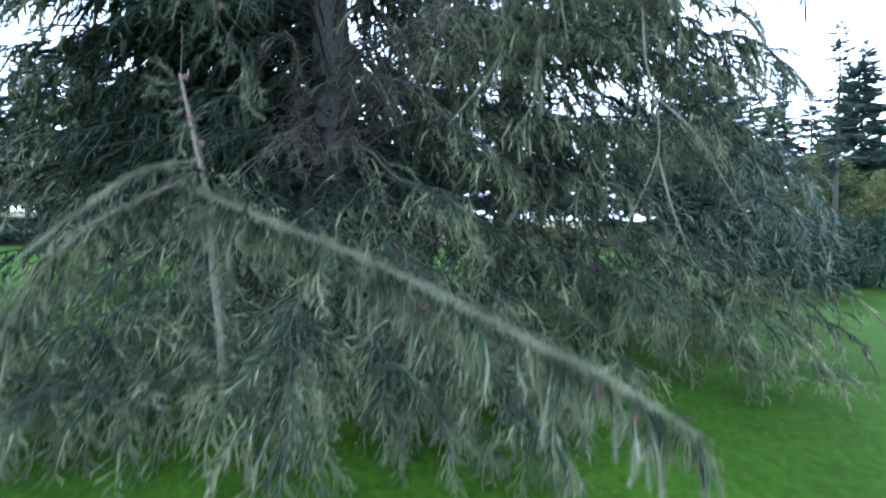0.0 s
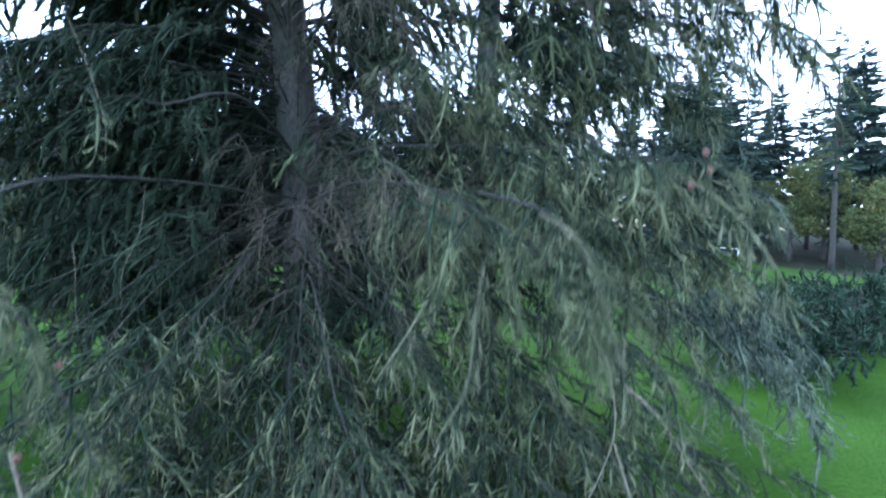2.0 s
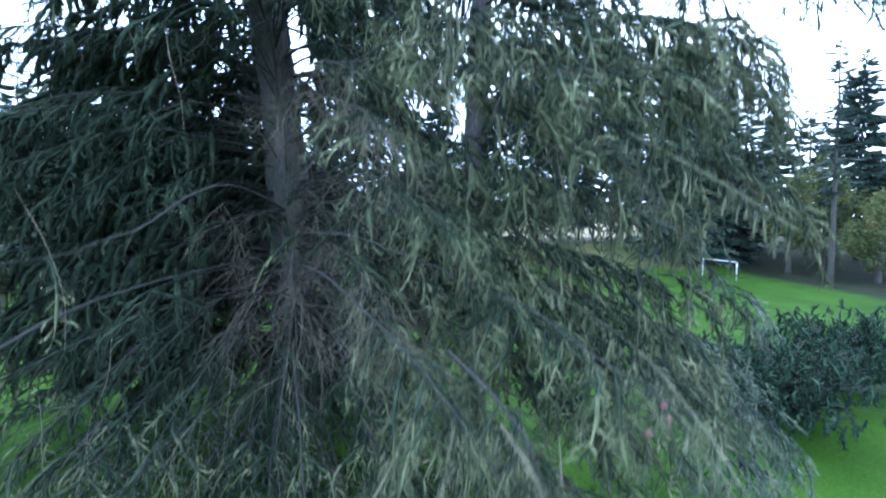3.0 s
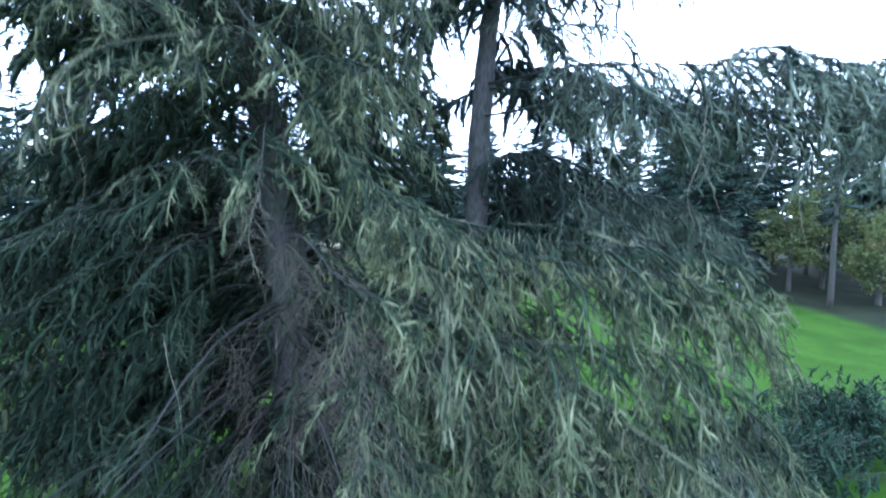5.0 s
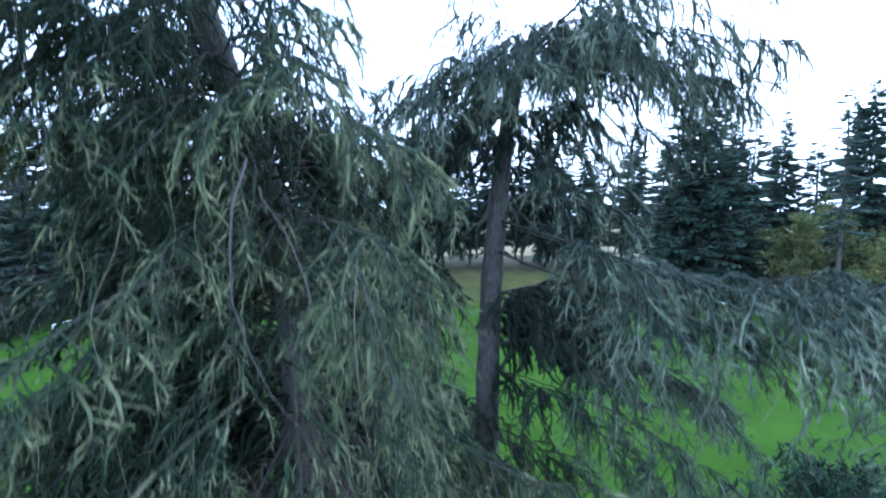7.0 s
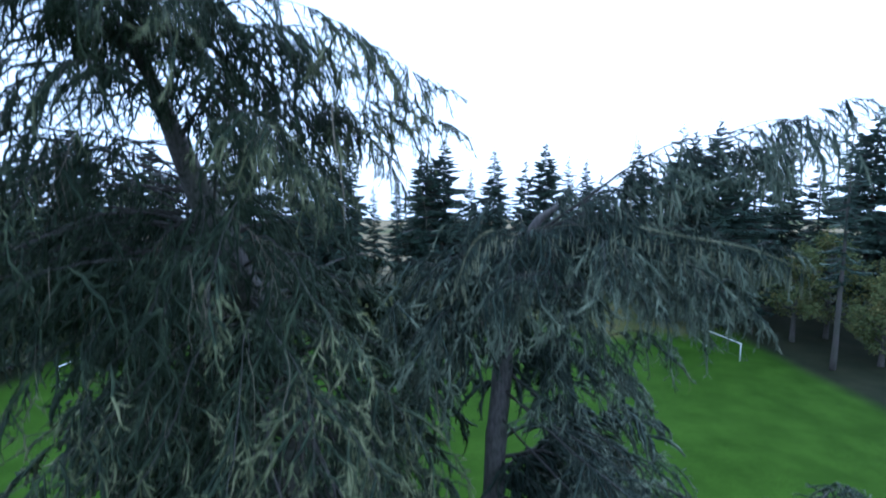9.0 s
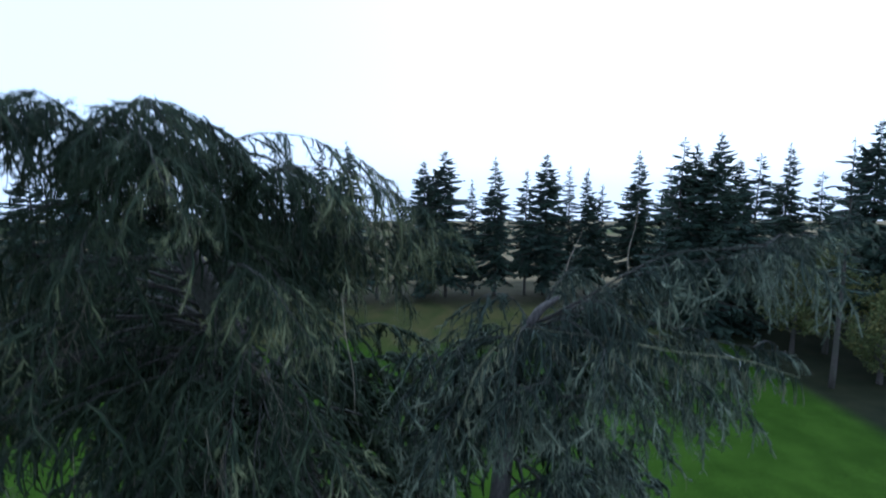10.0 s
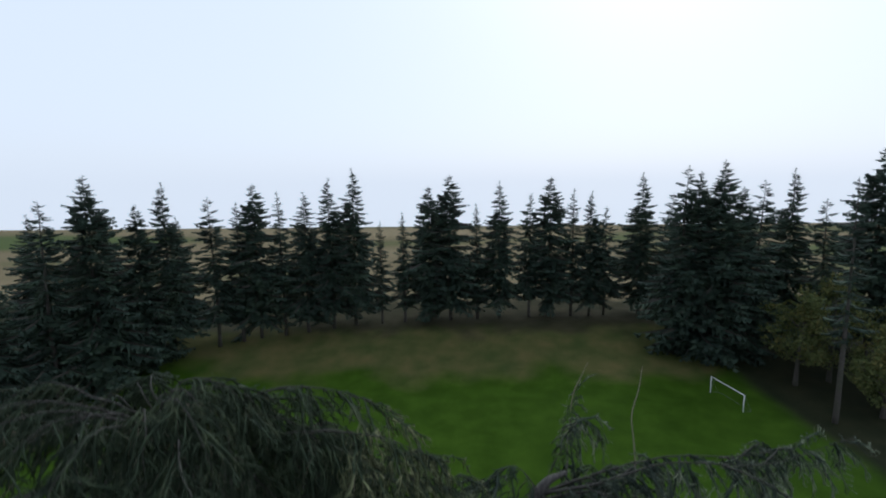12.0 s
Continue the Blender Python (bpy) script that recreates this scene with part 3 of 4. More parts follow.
        tree.limb(tip[2] + rng.uniform(1.0, 2.5), tip, 0.9, 0.04, 1.0, 0.15, 1.5, start=0.2)
    for k in range(22):
        d, z = rng.uniform(-0.2, math.pi * 1.05), rng.uniform(2.0, 9.5)
        run = rng.uniform(2.5, 6.0)
        at = tree.on_trunk(z)
        tree.limb(z, at + np.array([math.cos(d) * run, math.sin(d) * run, rng.uniform(-1.6, -0.2)]), 0.7, 0.04, 0.8, 0.2, 1.8, start=0.1)
    for k in range(10):
        tip = (rng.uniform(-15, -9), rng.uniform(9, 18), rng.uniform(0.6, 5.5))
        tree.limb(tip[2] + rng.uniform(1.0, 2.2), tip, 0.9, 0.04, 0.9, 0.17, 1.6, start=0.3)
    # boughs behind the trunk, high over the shaded side and low to the grass
    for count, xs, ys, zs in ((34, (-13, -4.5), (12.5, 18), (6.5, 16.5)), (18, (-3.2, 1.5), (15.5, 19), (8.0, 14.5)), (18, (-13, -4), (11.5, 18), (0.8, 6.0)), (12, (-3.5, 3.5), (15.5, 19.5), (0.6, 6.5))):
        for k in range(count):
            tip = (rng.uniform(*xs), rng.uniform(*ys), rng.uniform(*zs))
            tree.limb(min(18.0, tip[2] + rng.uniform(0.8, 2.0)), tip, 0.9, 0.05, 1.1, 0.25, 1.3, start=0.15)
    # thick bare limbs high on the trunk
    for pts, r in (([(-6.5, 14.6, 11.6), (-9.0, 14.2, 11.5), (-12.5, 14.0, 11.0)], 0.22), ([(-5.6, 15.0, 10.4), (-7.4, 14.8, 9.2), (-9.6, 14.6, 7.6)], 0.18),
                   ([(-2.9, 15.2, 10.6), (-1.8, 15.0, 11.5), (-0.6, 14.8, 12.2)], 0.15), ([(-5.2, 14.4, 15.6), (-7.0, 13.0, 16.6), (-9.4, 12.0, 16.4)], 0.16)):
        tree.bough([tree.on_trunk(pts[0][2] - 0.9), *pts], r, 1.3, 0.15, 1.1, 0.4, start=0.2)
    # ends towards the second tree
    for k in range(9):
        tip = (rng.uniform(-0.9, 1.1), rng.uniform(7.8, 12.0), rng.uniform(10.4, 14.2))
        tree.limb(tip[2] + rng.uniform(0.6, 1.4), tip, 0.8, 0.03, 1.0, 0.16, 1.1, start=0.3)
    # sides and back, sparser
    z = 2.6
    while z < 18.0:
        for k in range(4):
            d = rng.uniform(-0.3, math.pi + 0.3)
            run = rng.uniform(4.5, 8.0) if math.cos(d) < 0.3 else rng.uniform(2.5, 4.5)
            a = tree.on_trunk(z)
            tree.limb(z, a + np.array([math.cos(d) * run, math.sin(d) * run, rng.uniform(-2.0, -0.4)]), 0.9, 0.09, 0.8, 0.2, 1.5)
        z += 0.9
    # the crown's top, arching over all round, lower at the back
    for k in range(18):
        d = k / 18 * 2 * math.pi + rng.uniform(-0.2, 0.2)
        run = rng.uniform(2.6, 4.4)
        z = rng.uniform(19.0, 20.3) - (1.4 if math.sin(d) > 0.2 else 0)
        a = tree.on_trunk(z)
        tree.limb(z, a + np.array([math.cos(d) * run, math.sin(d) * run * 0.8, rng.uniform(-1.6, 0.2)]), rng.uniform(0.3, 0.9), 0.03, 1.3, 0.09, 0.8, start=0.12)
    # the dome over the leader
    for k in range(17):
        d = (k + rng.uniform(-0.3, 0.3)) / 17 * 2 * math.pi
        far = rng.uniform(3.2, 4.4) if math.cos(d) < 0.2 else rng.uniform(2.0, 3.0)
        out = np.array([math.cos(d), math.sin(d) * 0.75, 0]) * far
        low = 0.8 if math.sin(d) > 0.3 else 0.0
        lift = rng.uniform(-0.25, 0.2)
        top = np.array([-4.8, 9.6, 0])
        tree.bough([(-4.7, 10.3, 20.3), *(top + out * q + [0, 0, z + lift - low * q] for q, z in ((0.2, 21.4), (0.5, 21.7), (0.8, 21.2), (1.0, 20.3)))], 0.025, 1.7, 0.07, 0.8, start=0.1)
    # upper tiers over the shaded side
    for k in range(26):
        z = rng.uniform(11.5, 19.0)
        tip = (rng.uniform(-11.5, -1.5), rng.uniform(6.2, 11.5), z - rng.uniform(0.3, 1.6))
        tree.limb(z, tip, rng.uniform(0.6, 1.3), 0.035, 0.9, 0.17, 1.1, start=0.2)
    for k in range(14):
        tip = (rng.uniform(-13, -6.5), rng.uniform(9, 16), rng.uniform(5.0, 11.0))
        tree.limb(tip[2] + rng.uniform(0.8, 2.0), tip, 0.9, 0.04, 0.9, 0.17, 1.5, start=0.2)
    # low ends beside the lawn
    for x, y, z in [(3.6, 4.6, 0.9), (4.4, 4.9, 0.5), (3.9, 5.2, 0.35), (5.0, 5.6, 1.1), (4.7, 5.3, 1.5), (5.6, 6.4, 0.6), (6.2, 7.0, 1.2)]:
        tree.limb(rng.uniform(2.6, 3.8), (x, y, z), rng.uniform(-0.2, 0.4), 0.02, 1.3, 0.13, 0.9, start=0.5)
    for pts in (
        [(-3.2, 10.2, 21.2), (-1.9, 10.2, 21.4), (-0.6, 10.4, 20.9), (0.1, 10.5, 20.2)], [(-2.6, 9.9, 20.6), (-1.2, 9.8, 20.7), (-0.2, 10.0, 20.3), (0.5, 10.2, 19.9)],
        [(-4.9, 9.2, 21.4), (-5.6, 8.5, 21.6), (-6.4, 7.9, 21.0), (-6.9, 7.6, 20.0)], [(-3.9, 8.9, 21.1), (-3.3, 8.0, 21.0), (-2.7, 7.4, 20.4), (-2.3, 7.1, 19.6)],
        [(-2.8, 11.0, 19.6), (-1.6, 10.6, 19.6), (-0.6, 10.6, 19.0), (0.0, 10.8, 18.0)], [(-3.0, 9.6, 19.0), (-2.2, 8.6, 19.2), (-1.5, 8.1, 18.8), (-0.9, 7.9, 18.0)],
    ):
        tree.bough([tree.on_trunk(pts[0][2] - 1.6), *pts], 0.04, 1.5, 0.11, 0.8, start=0.2)
    for x, z in ((-2.9, 21.2), (-1.9, 20.9), (-1.0, 20.5), (-0.1, 20.1), (0.8, 19.7)):
        for y, low in ((9.4, 0.0), (10.7, 0.3)):
            tree.limb(z - 1.4, (x + rng.uniform(-0.3, 0.3), y, z - low), 0.5, 0.025, 1.7, 0.09, 0.8, start=0.12)
    # the mound of boughs that comes forward over the lawn
    for dx, dy, dz in [(0, 0, 0), (0.3, 0.3, -0.2), (0.5, 0.7, 0.25), (-0.6, -0.5, -0.7), (0.3, -0.2, -1.5)]:
        a = tree.on_trunk(9.2 + dz)
        tree.bough([a, (-1.0 + dx, 10.5 + dy, 9.9 + dz), (0.6 + dx, 7.7 + dy, 9.3 + dz), (2.6 + dx, 6.7 + dy, 8.9 + dz), (4.1 + dx, 6.6 + dy, 8.8 + dz), (5.1 + dx, 6.7 + dy, 8.1 + dz)],
                   0.022, 1.7, 0.12, 1.0, 0.06, start=0.2, steps=30)
    # the low bough that turns up before the lawn, with its side boughs and cones
    tree.bough([(-2.9, 9.0, 0.7), (-2.3, 6.5, 0.12), (-1.98, 4.8, 0.05), (-1.92, 4.25, 0.45), (-1.92, 4.18, 1.1), (-1.98, 4.16, 2.08), (-2.24, 4.16, 3.24)], 0.045, 0.8, 0.07, 0.8, 0.05, start=0.3, steps=30, wander=0.003, reach=0.6, bark=TWIG)
    tree.bare([(-1.93, 4.2, 0.1), (-1.92, 4.16, 0.9), (-1.96, 4.1, 1.6), (-1.99, 4.1, 2.1), (-2.12, 4.1, 2.7), (-2.25, 4.12, 3.25)], 0.045, "leader")
    for x, y, z in [(-2.2, 4.12, 3.18), (-2.25, 4.17, 3.02), (-2.15, 4.11, 2.83), (-2.09, 4.18, 2.63), (-2.13, 4.12, 2.46), (-0.37, 2.9, 1.61), (-0.07, 2.78, 1.43), (0.12, 2.73, 1.29),
                    (0.51, 2.56, 1.24), (0.6, 2.54, 1.14), (0.85, 2.41, 1.07), (1.03, 2.32, 0.95), (-1.93, 4.18, 3.82), (2.62, 4.15, 5.32), (2.55, 4.2, 5.1), (2.68, 4.2, 5.2)]:
        tree.cone((x, y, z))
    tree.bough([(-2.03, 4.17, 2.26), (-1.78, 3.67, 2.18), (-1.15, 3.3, 1.97), (-0.31, 2.94, 1.69), (0.43, 2.63, 1.37), (0.92, 2.39, 1.17), (1.24, 2.21, 0.98)],
               0.022, 2.2, 0.012, 0.62, 0.0, "side_bough", 0.55, 0.05, 22, 0.004, 0, TWIG)
    tree.bough([(-2.08, 4.17, 2.39), (-2.74, 3.79, 1.9), (-3.18, 3.72, 1.35), (-3.48, 3.66, 0.74)], 0.02, 2.2, 0.02, 0.7, 0.0, "side_bough", 0.6, 0.05, 14, 0.004, 0, TWIG)
    tree.bough([tree.on_trunk(5.6), (-3.6, 7.5, 5.5), (-2.8, 4.4, 4.9), (-2.24, 4.24, 4.24), (-1.93, 4.2, 3.8), (-1.5, 4.05, 3.2)], 0.03, 1.2, 0.08, 0.8, 0.0, "side_bough", 0.45, 0.5, 26, 0.006)
    # branch ends that come closest higher up
    for end in [(1.75, 3.9, 4.6), (2.6, 4.2, 5.4), (-2.2, 4.2, 11.4), (0.4, 4.9, 11.6), (-0.3, 5.0, 12.2), (-2.6, 4.6, 6.2), (3.4, 4.8, 3.2), (0.2, 4.6, 2.2)]:
        e = np.array(end)
        tree.limb(e[2] + 0.6, e, 0.7, 0.06, 1.0, 0.11, 0.9, start=0.55)
    tree.bough([(1.2, 6.0, 5.2), (1.7, 4.9, 4.95), (1.9, 4.4, 4.55), (1.97, 4.3, 3.95)], 0.02, 3.0, 0.03, 0.8, 0.0, "side_bough", 0.6, 0.3, 12, 0.005)
    for k in range(8):
        tip = (rng.uniform(-11, -8), rng.uniform(9.5, 13), rng.uniform(6.5, 10.5))
        tree.limb(tip[2] + rng.uniform(0.8, 1.6), tip, 0.9, 0.04, 1.0, 0.2, 1.3, start=0.3)
    for k in range(9):
        tree.limb(rng.uniform(1.6, 2.6), (-3.2 + 4.6 * (k + rng.rand()) / 9, rng.uniform(3.1, 4.2), rng.uniform(0.45, 0.8)), rng.uniform(-0.4, 0.0), 0.025, 1.3, 0.12, 0.9, 0.04, start=0.62)
    # dark low ends close to the grass, and boughs between the two trees
    for k in range(12):
        tree.limb(rng.uniform(2.4, 3.4), (-4.2 + 7.0 * (k + rng.rand()) / 12, rng.uniform(4.7, 6.6), rng.uniform(0.3, 0.8)), rng.uniform(-0.5, 0.0), 0.03, 1.2, 0.12, 0.9, 0.04, start=0.4)
    for k in range(8):
        tip = (rng.uniform(1.6, 4.6), rng.uniform(9.0, 12.0), rng.uniform(4.8, 7.6))
        tree.limb(tip[2] + rng.uniform(0.6, 1.2), tip, 0.8, 0.03, 1.1, 0.2, 1.1, start=0.4)
    tree.rope([(-2.03, 4.1, 2.26), (-1.78, 3.62, 2.18), (-1.15, 3.22, 1.97), (-0.31, 2.86, 1.69), (0.43, 2.55, 1.37), (0.92, 2.31, 1.17), (1.24, 2.15, 0.98)], 46, 0.42)
    tree.rope([(-2.08, 4.1, 2.39), (-2.74, 3.72, 1.9), (-3.18, 3.64, 1.35), (-3.48, 3.58, 0.74)], 26, 0.4)
    tree.rope([(-2.05, 4.05, 2.5), (-2.4, 3.8, 2.35), (-2.8, 3.66, 2.0), (-3.2, 3.6, 1.65)], 12, 0.3, 0.012)
    tree.rope([(1.6, 4.75, 4.95), (1.8, 4.3, 4.72), (1.93, 4.15, 4.3), (2.05, 4.1, 3.85)], 22, 0.4, 0.012)
    for pts, fingers, drop in (
        ([(1.6, 6.4, 5.2), (1.35, 6.15, 4.66), (1.15, 5.6, 4.0), (1.03, 5.14, 3.37), (0.75, 5.0, 2.9)], 26, 0.34),
        ([(1.2, 7.0, 5.0), (0.9, 6.6, 4.5), (0.54, 6.06, 3.83), (0.1, 5.7, 3.2)], 24, 0.34),
        ([(2.2, 6.2, 5.9), (2.94, 5.42, 5.4), (3.22, 4.75, 4.94), (3.6, 4.6, 4.3)], 26, 0.36),
        ([(0.2, 7.8, 9.3), (0.64, 7.26, 9.05), (1.2, 6.6, 8.9), (1.6, 6.0, 8.5), (1.8, 5.6, 8.0)], 34, 0.36),
        ([(0.9, 6.6, 9.1), (1.18, 5.6, 8.85), (1.2, 5.35, 8.3), (1.15, 5.3, 7.8)], 22, 0.34),
        ([(2.2, 6.3, 8.0), (2.96, 5.96, 7.53), (3.8, 5.7, 7.0), (4.5, 5.5, 6.5)], 30, 0.34),
        ([(2.0, 7.5, 9.5), (3.0, 7.4, 9.4), (3.77, 7.5, 9.1), (4.6, 7.4, 8.5)], 34, 0.4),
        ([(-1.2, 6.0, 11.4), (-1.7, 5.3, 11.0), (-1.98, 5.1, 10.6), (-2.1, 5.0, 10.2)], 18, 0.34),
        ([(-0.3, 6.4, 12.2), (0.1, 6.2, 11.95), (0.6, 6.2, 11.75), (1.1, 6.3, 11.5)], 16, 0.5),
    ):
        tree.rope(pts, fingers, drop, 0.008, 0.045)
    for tip in ((5.2, 7.8, 4.6), (5.8, 8.2, 5.3), (5.6, 8.6, 4.0)):
        tree.limb(tip[2] + 1.0, tip, 0.6, 0.03, 1.3, 0.15, 1.1, start=0.5)
    # pale bare twigs
    tree.bare([(2.19, 5.2, 4.63), (2.25, 5.2, 3.87), (2.37, 5.2, 3.46), (2.42, 5.2, 2.81), (2.05, 5.2, 1.9)], 0.02)
    tree.bare([(2.42, 5.2, 2.81), (2.61, 5.2, 2.21), (2.87, 5.2, 1.6)], 0.02)
    tree.bare([(2.37, 5.2, 3.46), (2.83, 5.2, 3.05), (3.15, 5.2, 2.57), (3.59, 5.2, 1.91)], 0.02)
    tree.bare([(0.55, 10.3, 14.43), (0.61, 10.3, 13.96), (0.62, 10.3, 13.48), (0.52, 10.3, 12.93)], 0.011)
    tree.bare([(-0.58, 7.3, 19.1), (-0.55, 7.3, 18.58), (-0.47, 7.3, 18.09), (-0.46, 7.3, 17.55)], 0.012)
    tree.bough([(-1.6, 7.2, 13.9), (-1.24, 6.0, 13.25), (-1.03, 5.6, 12.39), (-0.56, 5.5, 11.5), (-0.2, 5.5, 10.97), (0.3, 5.5, 10.3)], 0.02, 0.9, 0.09, 0.8, 0.0, "side_bough", 0.6)
    tree.bare([(0.13, 5.2, 12.96), (0.09, 5.2, 12.34), (0.13, 5.2, 11.69), (0.22, 5.2, 11.19)], 0.006)
    tree.bare([(-1.99, 5.5, 13.42), (-2.11, 5.5, 12.93), (-2.37, 5.5, 12.35), (-2.3, 5.5, 11.8), (-2.13, 5.5, 11.25)], 0.006)
    # more of them, hanging loose at the front
    for k in range(34):
        x, z = rng.uniform(-7, 4.5), rng.uniform(3, 19)
        if x > 1.2 and z > 9.5:
            x -= 5
        y = np.interp(z, [0, 10, 14, 18, 20], [5.4, 5.4, 6.2, 7.6, 8.6]) + 0.05 * (x + 2.5) ** 2 + rng.uniform(-0.2, 1.0)
        run = rng.uniform(0.6, 1.6)
        sway = rng.normal(0, 0.05, (4, 3)) * [1, 1, 0.2] * run
        tree.bare([np.array([x, y, z - run * q]) + w for q, w in zip((0, 0.33, 0.66, 1), np.cumsum(sway, axis=0))], rng.uniform(0.003, 0.006))
    tree.dress(4.7, 7.2, 13.0)
    return tree


def second_cedar():
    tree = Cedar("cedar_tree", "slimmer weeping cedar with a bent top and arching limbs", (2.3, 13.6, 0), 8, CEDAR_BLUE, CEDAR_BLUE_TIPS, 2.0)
    tree.trunk([(2.0, 13.6, -0.3), (2.0, 13.6, 5), (2.08, 13.6, 10), (2.25, 13.6, 13), (2.6, 13.5, 16), (3.0, 13.3, 17.2), (3.5, 13.1, 17.7)],
               [0.38, 0.34, 0.3, 0.26, 0.2, 0.12, 0.05], "straight grey cedar trunk, bent over at the top")
    t = tree.on_trunk
    bough = functools.partial(tree.bough, forks=4)
    # the long rising limb at the top, and the one below it
    for dy, dz in [(0, 0), (1.0, -0.5)]:
        bough([t(16.9), (4.19, 12.19 + dy, 18.0 + dz), (5.54, 11.49 + dy, 19.0 + dz), (7.39, 10.9 + dy, 19.35 + dz), (8.85, 10.9 + dy, 19.8 + dz)], 0.06, 1.3, 0.12, 1.3, start=0.1)
        bough([t(16.6), (4.05, 12.55 + dy, 17.55 + dz), (6.5, 12.15 + dy, 17.0 + dz), (8.25, 11.75 + dy, 16.8 + dz)], 0.05, 1.3, 0.12, 1.3, start=0.1)
    # the broad shelf over the lawn
    for dy, dz in [(0, 0), (1.2, -0.1), (-0.4, -0.8)]:
        bough([t(12.9 + dz), (3.6, 10.8 + dy, 12.5 + dz), (4.81, 9.5 + dy, 12.2 + dz), (6.52, 8.9 + dy, 11.9 + dz), (8.3, 8.9 + dy, 11.9 + dz), (9.6, 9.2 + dy, 11.0 + dz)], 0.04, 2.0, 0.13, 1.5, start=0.15, steps=28)
    for z, tip, rise in [
        (16.0, (0.6, 12.2, 15.6), 0.9), (16.5, (3.6, 11.2, 16.4), 0.7), (15.4, (6.6, 12.0, 14.8), 1.0), (15.8, (1.0, 15.8, 15.5), 0.9), (17.0, (1.4, 12.6, 17.0), 0.6),
        (16.8, (5.2, 15.5, 17.4), 0.9), (14.6, (0.4, 12.0, 13.6), 0.8), (13.4, (6.2, 15.0, 12.2), 1.0), (13.0, (0.2, 15.0, 12.0), 0.8),
        (9.0, (6.0, 8.6, 7.2), 0.9), (8.6, (5.6, 8.8, 6.4), 0.9), (7.0, (6.4, 8.6, 4.8), 0.9), (6.0, (6.6, 8.4, 3.2), 0.8), (5.2, (7.5, 10.0, 2.2), 0.8),
        (4.6, (6.2, 7.4, 1.9), 0.7), (5.6, (5.8, 7.0, 2.9), 0.8), (9.6, (5.0, 16.0, 8.0), 0.9), (7.6, (0.2, 16.5, 6.4), 0.8), (5.0, (7.2, 8.8, 2.6), 0.8), (4.2, (8.4, 10.5, 1.6), 0.8),
        (3.6, (6.8, 9.5, 1.0), 0.6), (4.6, (8.8, 12.0, 2.4), 0.8), (3.4, (5.2, 8.6, 0.9), 0.6), (3.8, (9.2, 13.5, 1.4), 0.8), (10.6, (6.3, 10.0, 9.2), 0.5), (10.9, (5.8, 9.6, 9.7), 0.5), (10.4, (7.0, 11.0, 8.8), 0.6),
    ]:
        tree.limb(z, tip, rise, 0.014, 1.5, 0.10, 1.1, start=0.04)
    for pts in ([t(10.4), (4.3, 15.5, 10.7), (5.5, 16.8, 10.5), (7.1, 17.3, 10.5), (8.5, 17.3, 9.9)], [t(9.8), (4.0, 15.9, 10.1), (5.3, 17.0, 9.7), (7.0, 17.0, 8.8)]):
        bough(pts, 0.06, 1.5, 0.1, 1.4)
    for pts, fingers, drop in (
        ([(2.6, 12.2, 17.2), (3.93, 10.7, 17.42), (5.2, 10.6, 17.2), (6.8, 10.9, 16.9), (8.2, 11.2, 16.4)], 60, 0.6),
        ([(2.6, 12.6, 17.0), (1.7, 10.6, 17.3), (1.2, 9.6, 17.1), (0.9, 9.2, 16.4)], 36, 0.45),
    ):
        tree.rope(pts, fingers, drop, 0.008, 0.045)
    for tip in ((5.4, 8.4, 8.9), (6.2, 9.0, 8.8), (5.9, 8.8, 7.9)):
        tree.limb(tip[2] + 1.0, tip, 0.6, 0.02, 1.4, 0.12, 1.1, start=0.3)
    # more of the layered top, to both sides and towards the lawn
    for z, tip, rise in [
        (16.6, (-0.4, 12.2, 15.2), 0.7), (16.2, (0.4, 11.4, 14.9), 0.7), (16.9, (1.9, 10.9, 16.0), 0.6), (16.4, (3.0, 10.4, 15.6), 0.7), (16.8, (4.6, 10.8, 16.3), 0.8),
        (16.3, (6.0, 11.0, 15.7), 0.9), (16.0, (7.4, 11.4, 15.4), 1.0), (15.4, (4.4, 11.2, 14.4), 0.7), (15.0, (0.6, 12.9, 13.6), 0.6), (15.2, (3.4, 12.0, 13.4), 0.4), (14.4, (3.6, 14.6, 12.6), 0.5),
    ]:
        a, b = t(z), np.array(tip)
        bough([a, a + (b - a) * 0.45 + [0, 0, rise], a + (b - a) * 0.8 + [0, 0, rise * 0.6], b], 0.03, 1.4, 0.10, 1.1, start=0.1)
    # thick dark arches with little foliage
    bough([t(13.4), (3.4, 13.3, 12.5), (4.37, 13.1, 11.6), (5.38, 12.8, 9.5)], 0.10, 1.8, 0.11, 0.9, 0.1)
    bough([t(10.9), (3.2, 13.4, 11.1), (4.02, 13.3, 10.9), (5.23, 13.3, 9.92), (6.31, 13.3, 9.0)], 0.08, 2.0, 0.10, 0.9, 0.1)
    bough([t(9.5), (3.75, 13.3, 9.8), (4.97, 13.3, 9.0), (6.35, 13.3, 8.0)], 0.07, 2.0, 0.10, 0.9, 0.1)
    bough([t(16.0), (1.6, 12.7, 15.3), (0.38, 12.7, 14.7), (-0.6, 12.7, 14.3)], 0.07, 1.5, 0.1, 1.3, 0.1)
    # pale bare twigs and two upright leafless leaders
    tree.bare([(5.08, 8.2, 11.9), (5.0, 8.2, 11.12), (4.95, 8.2, 10.45), (4.78, 8.2, 9.9), (4.93, 8.2, 9.33)], 0.014)
    tree.bare([(4.95, 8.2, 10.45), (5.12, 8.2, 10.03), (5.36, 8.2, 9.39)], 0.008)
    tree.bare([(6.15, 8.3, 10.76), (6.0, 8.3, 10.29), (5.75, 8.3, 9.82)], 0.014)
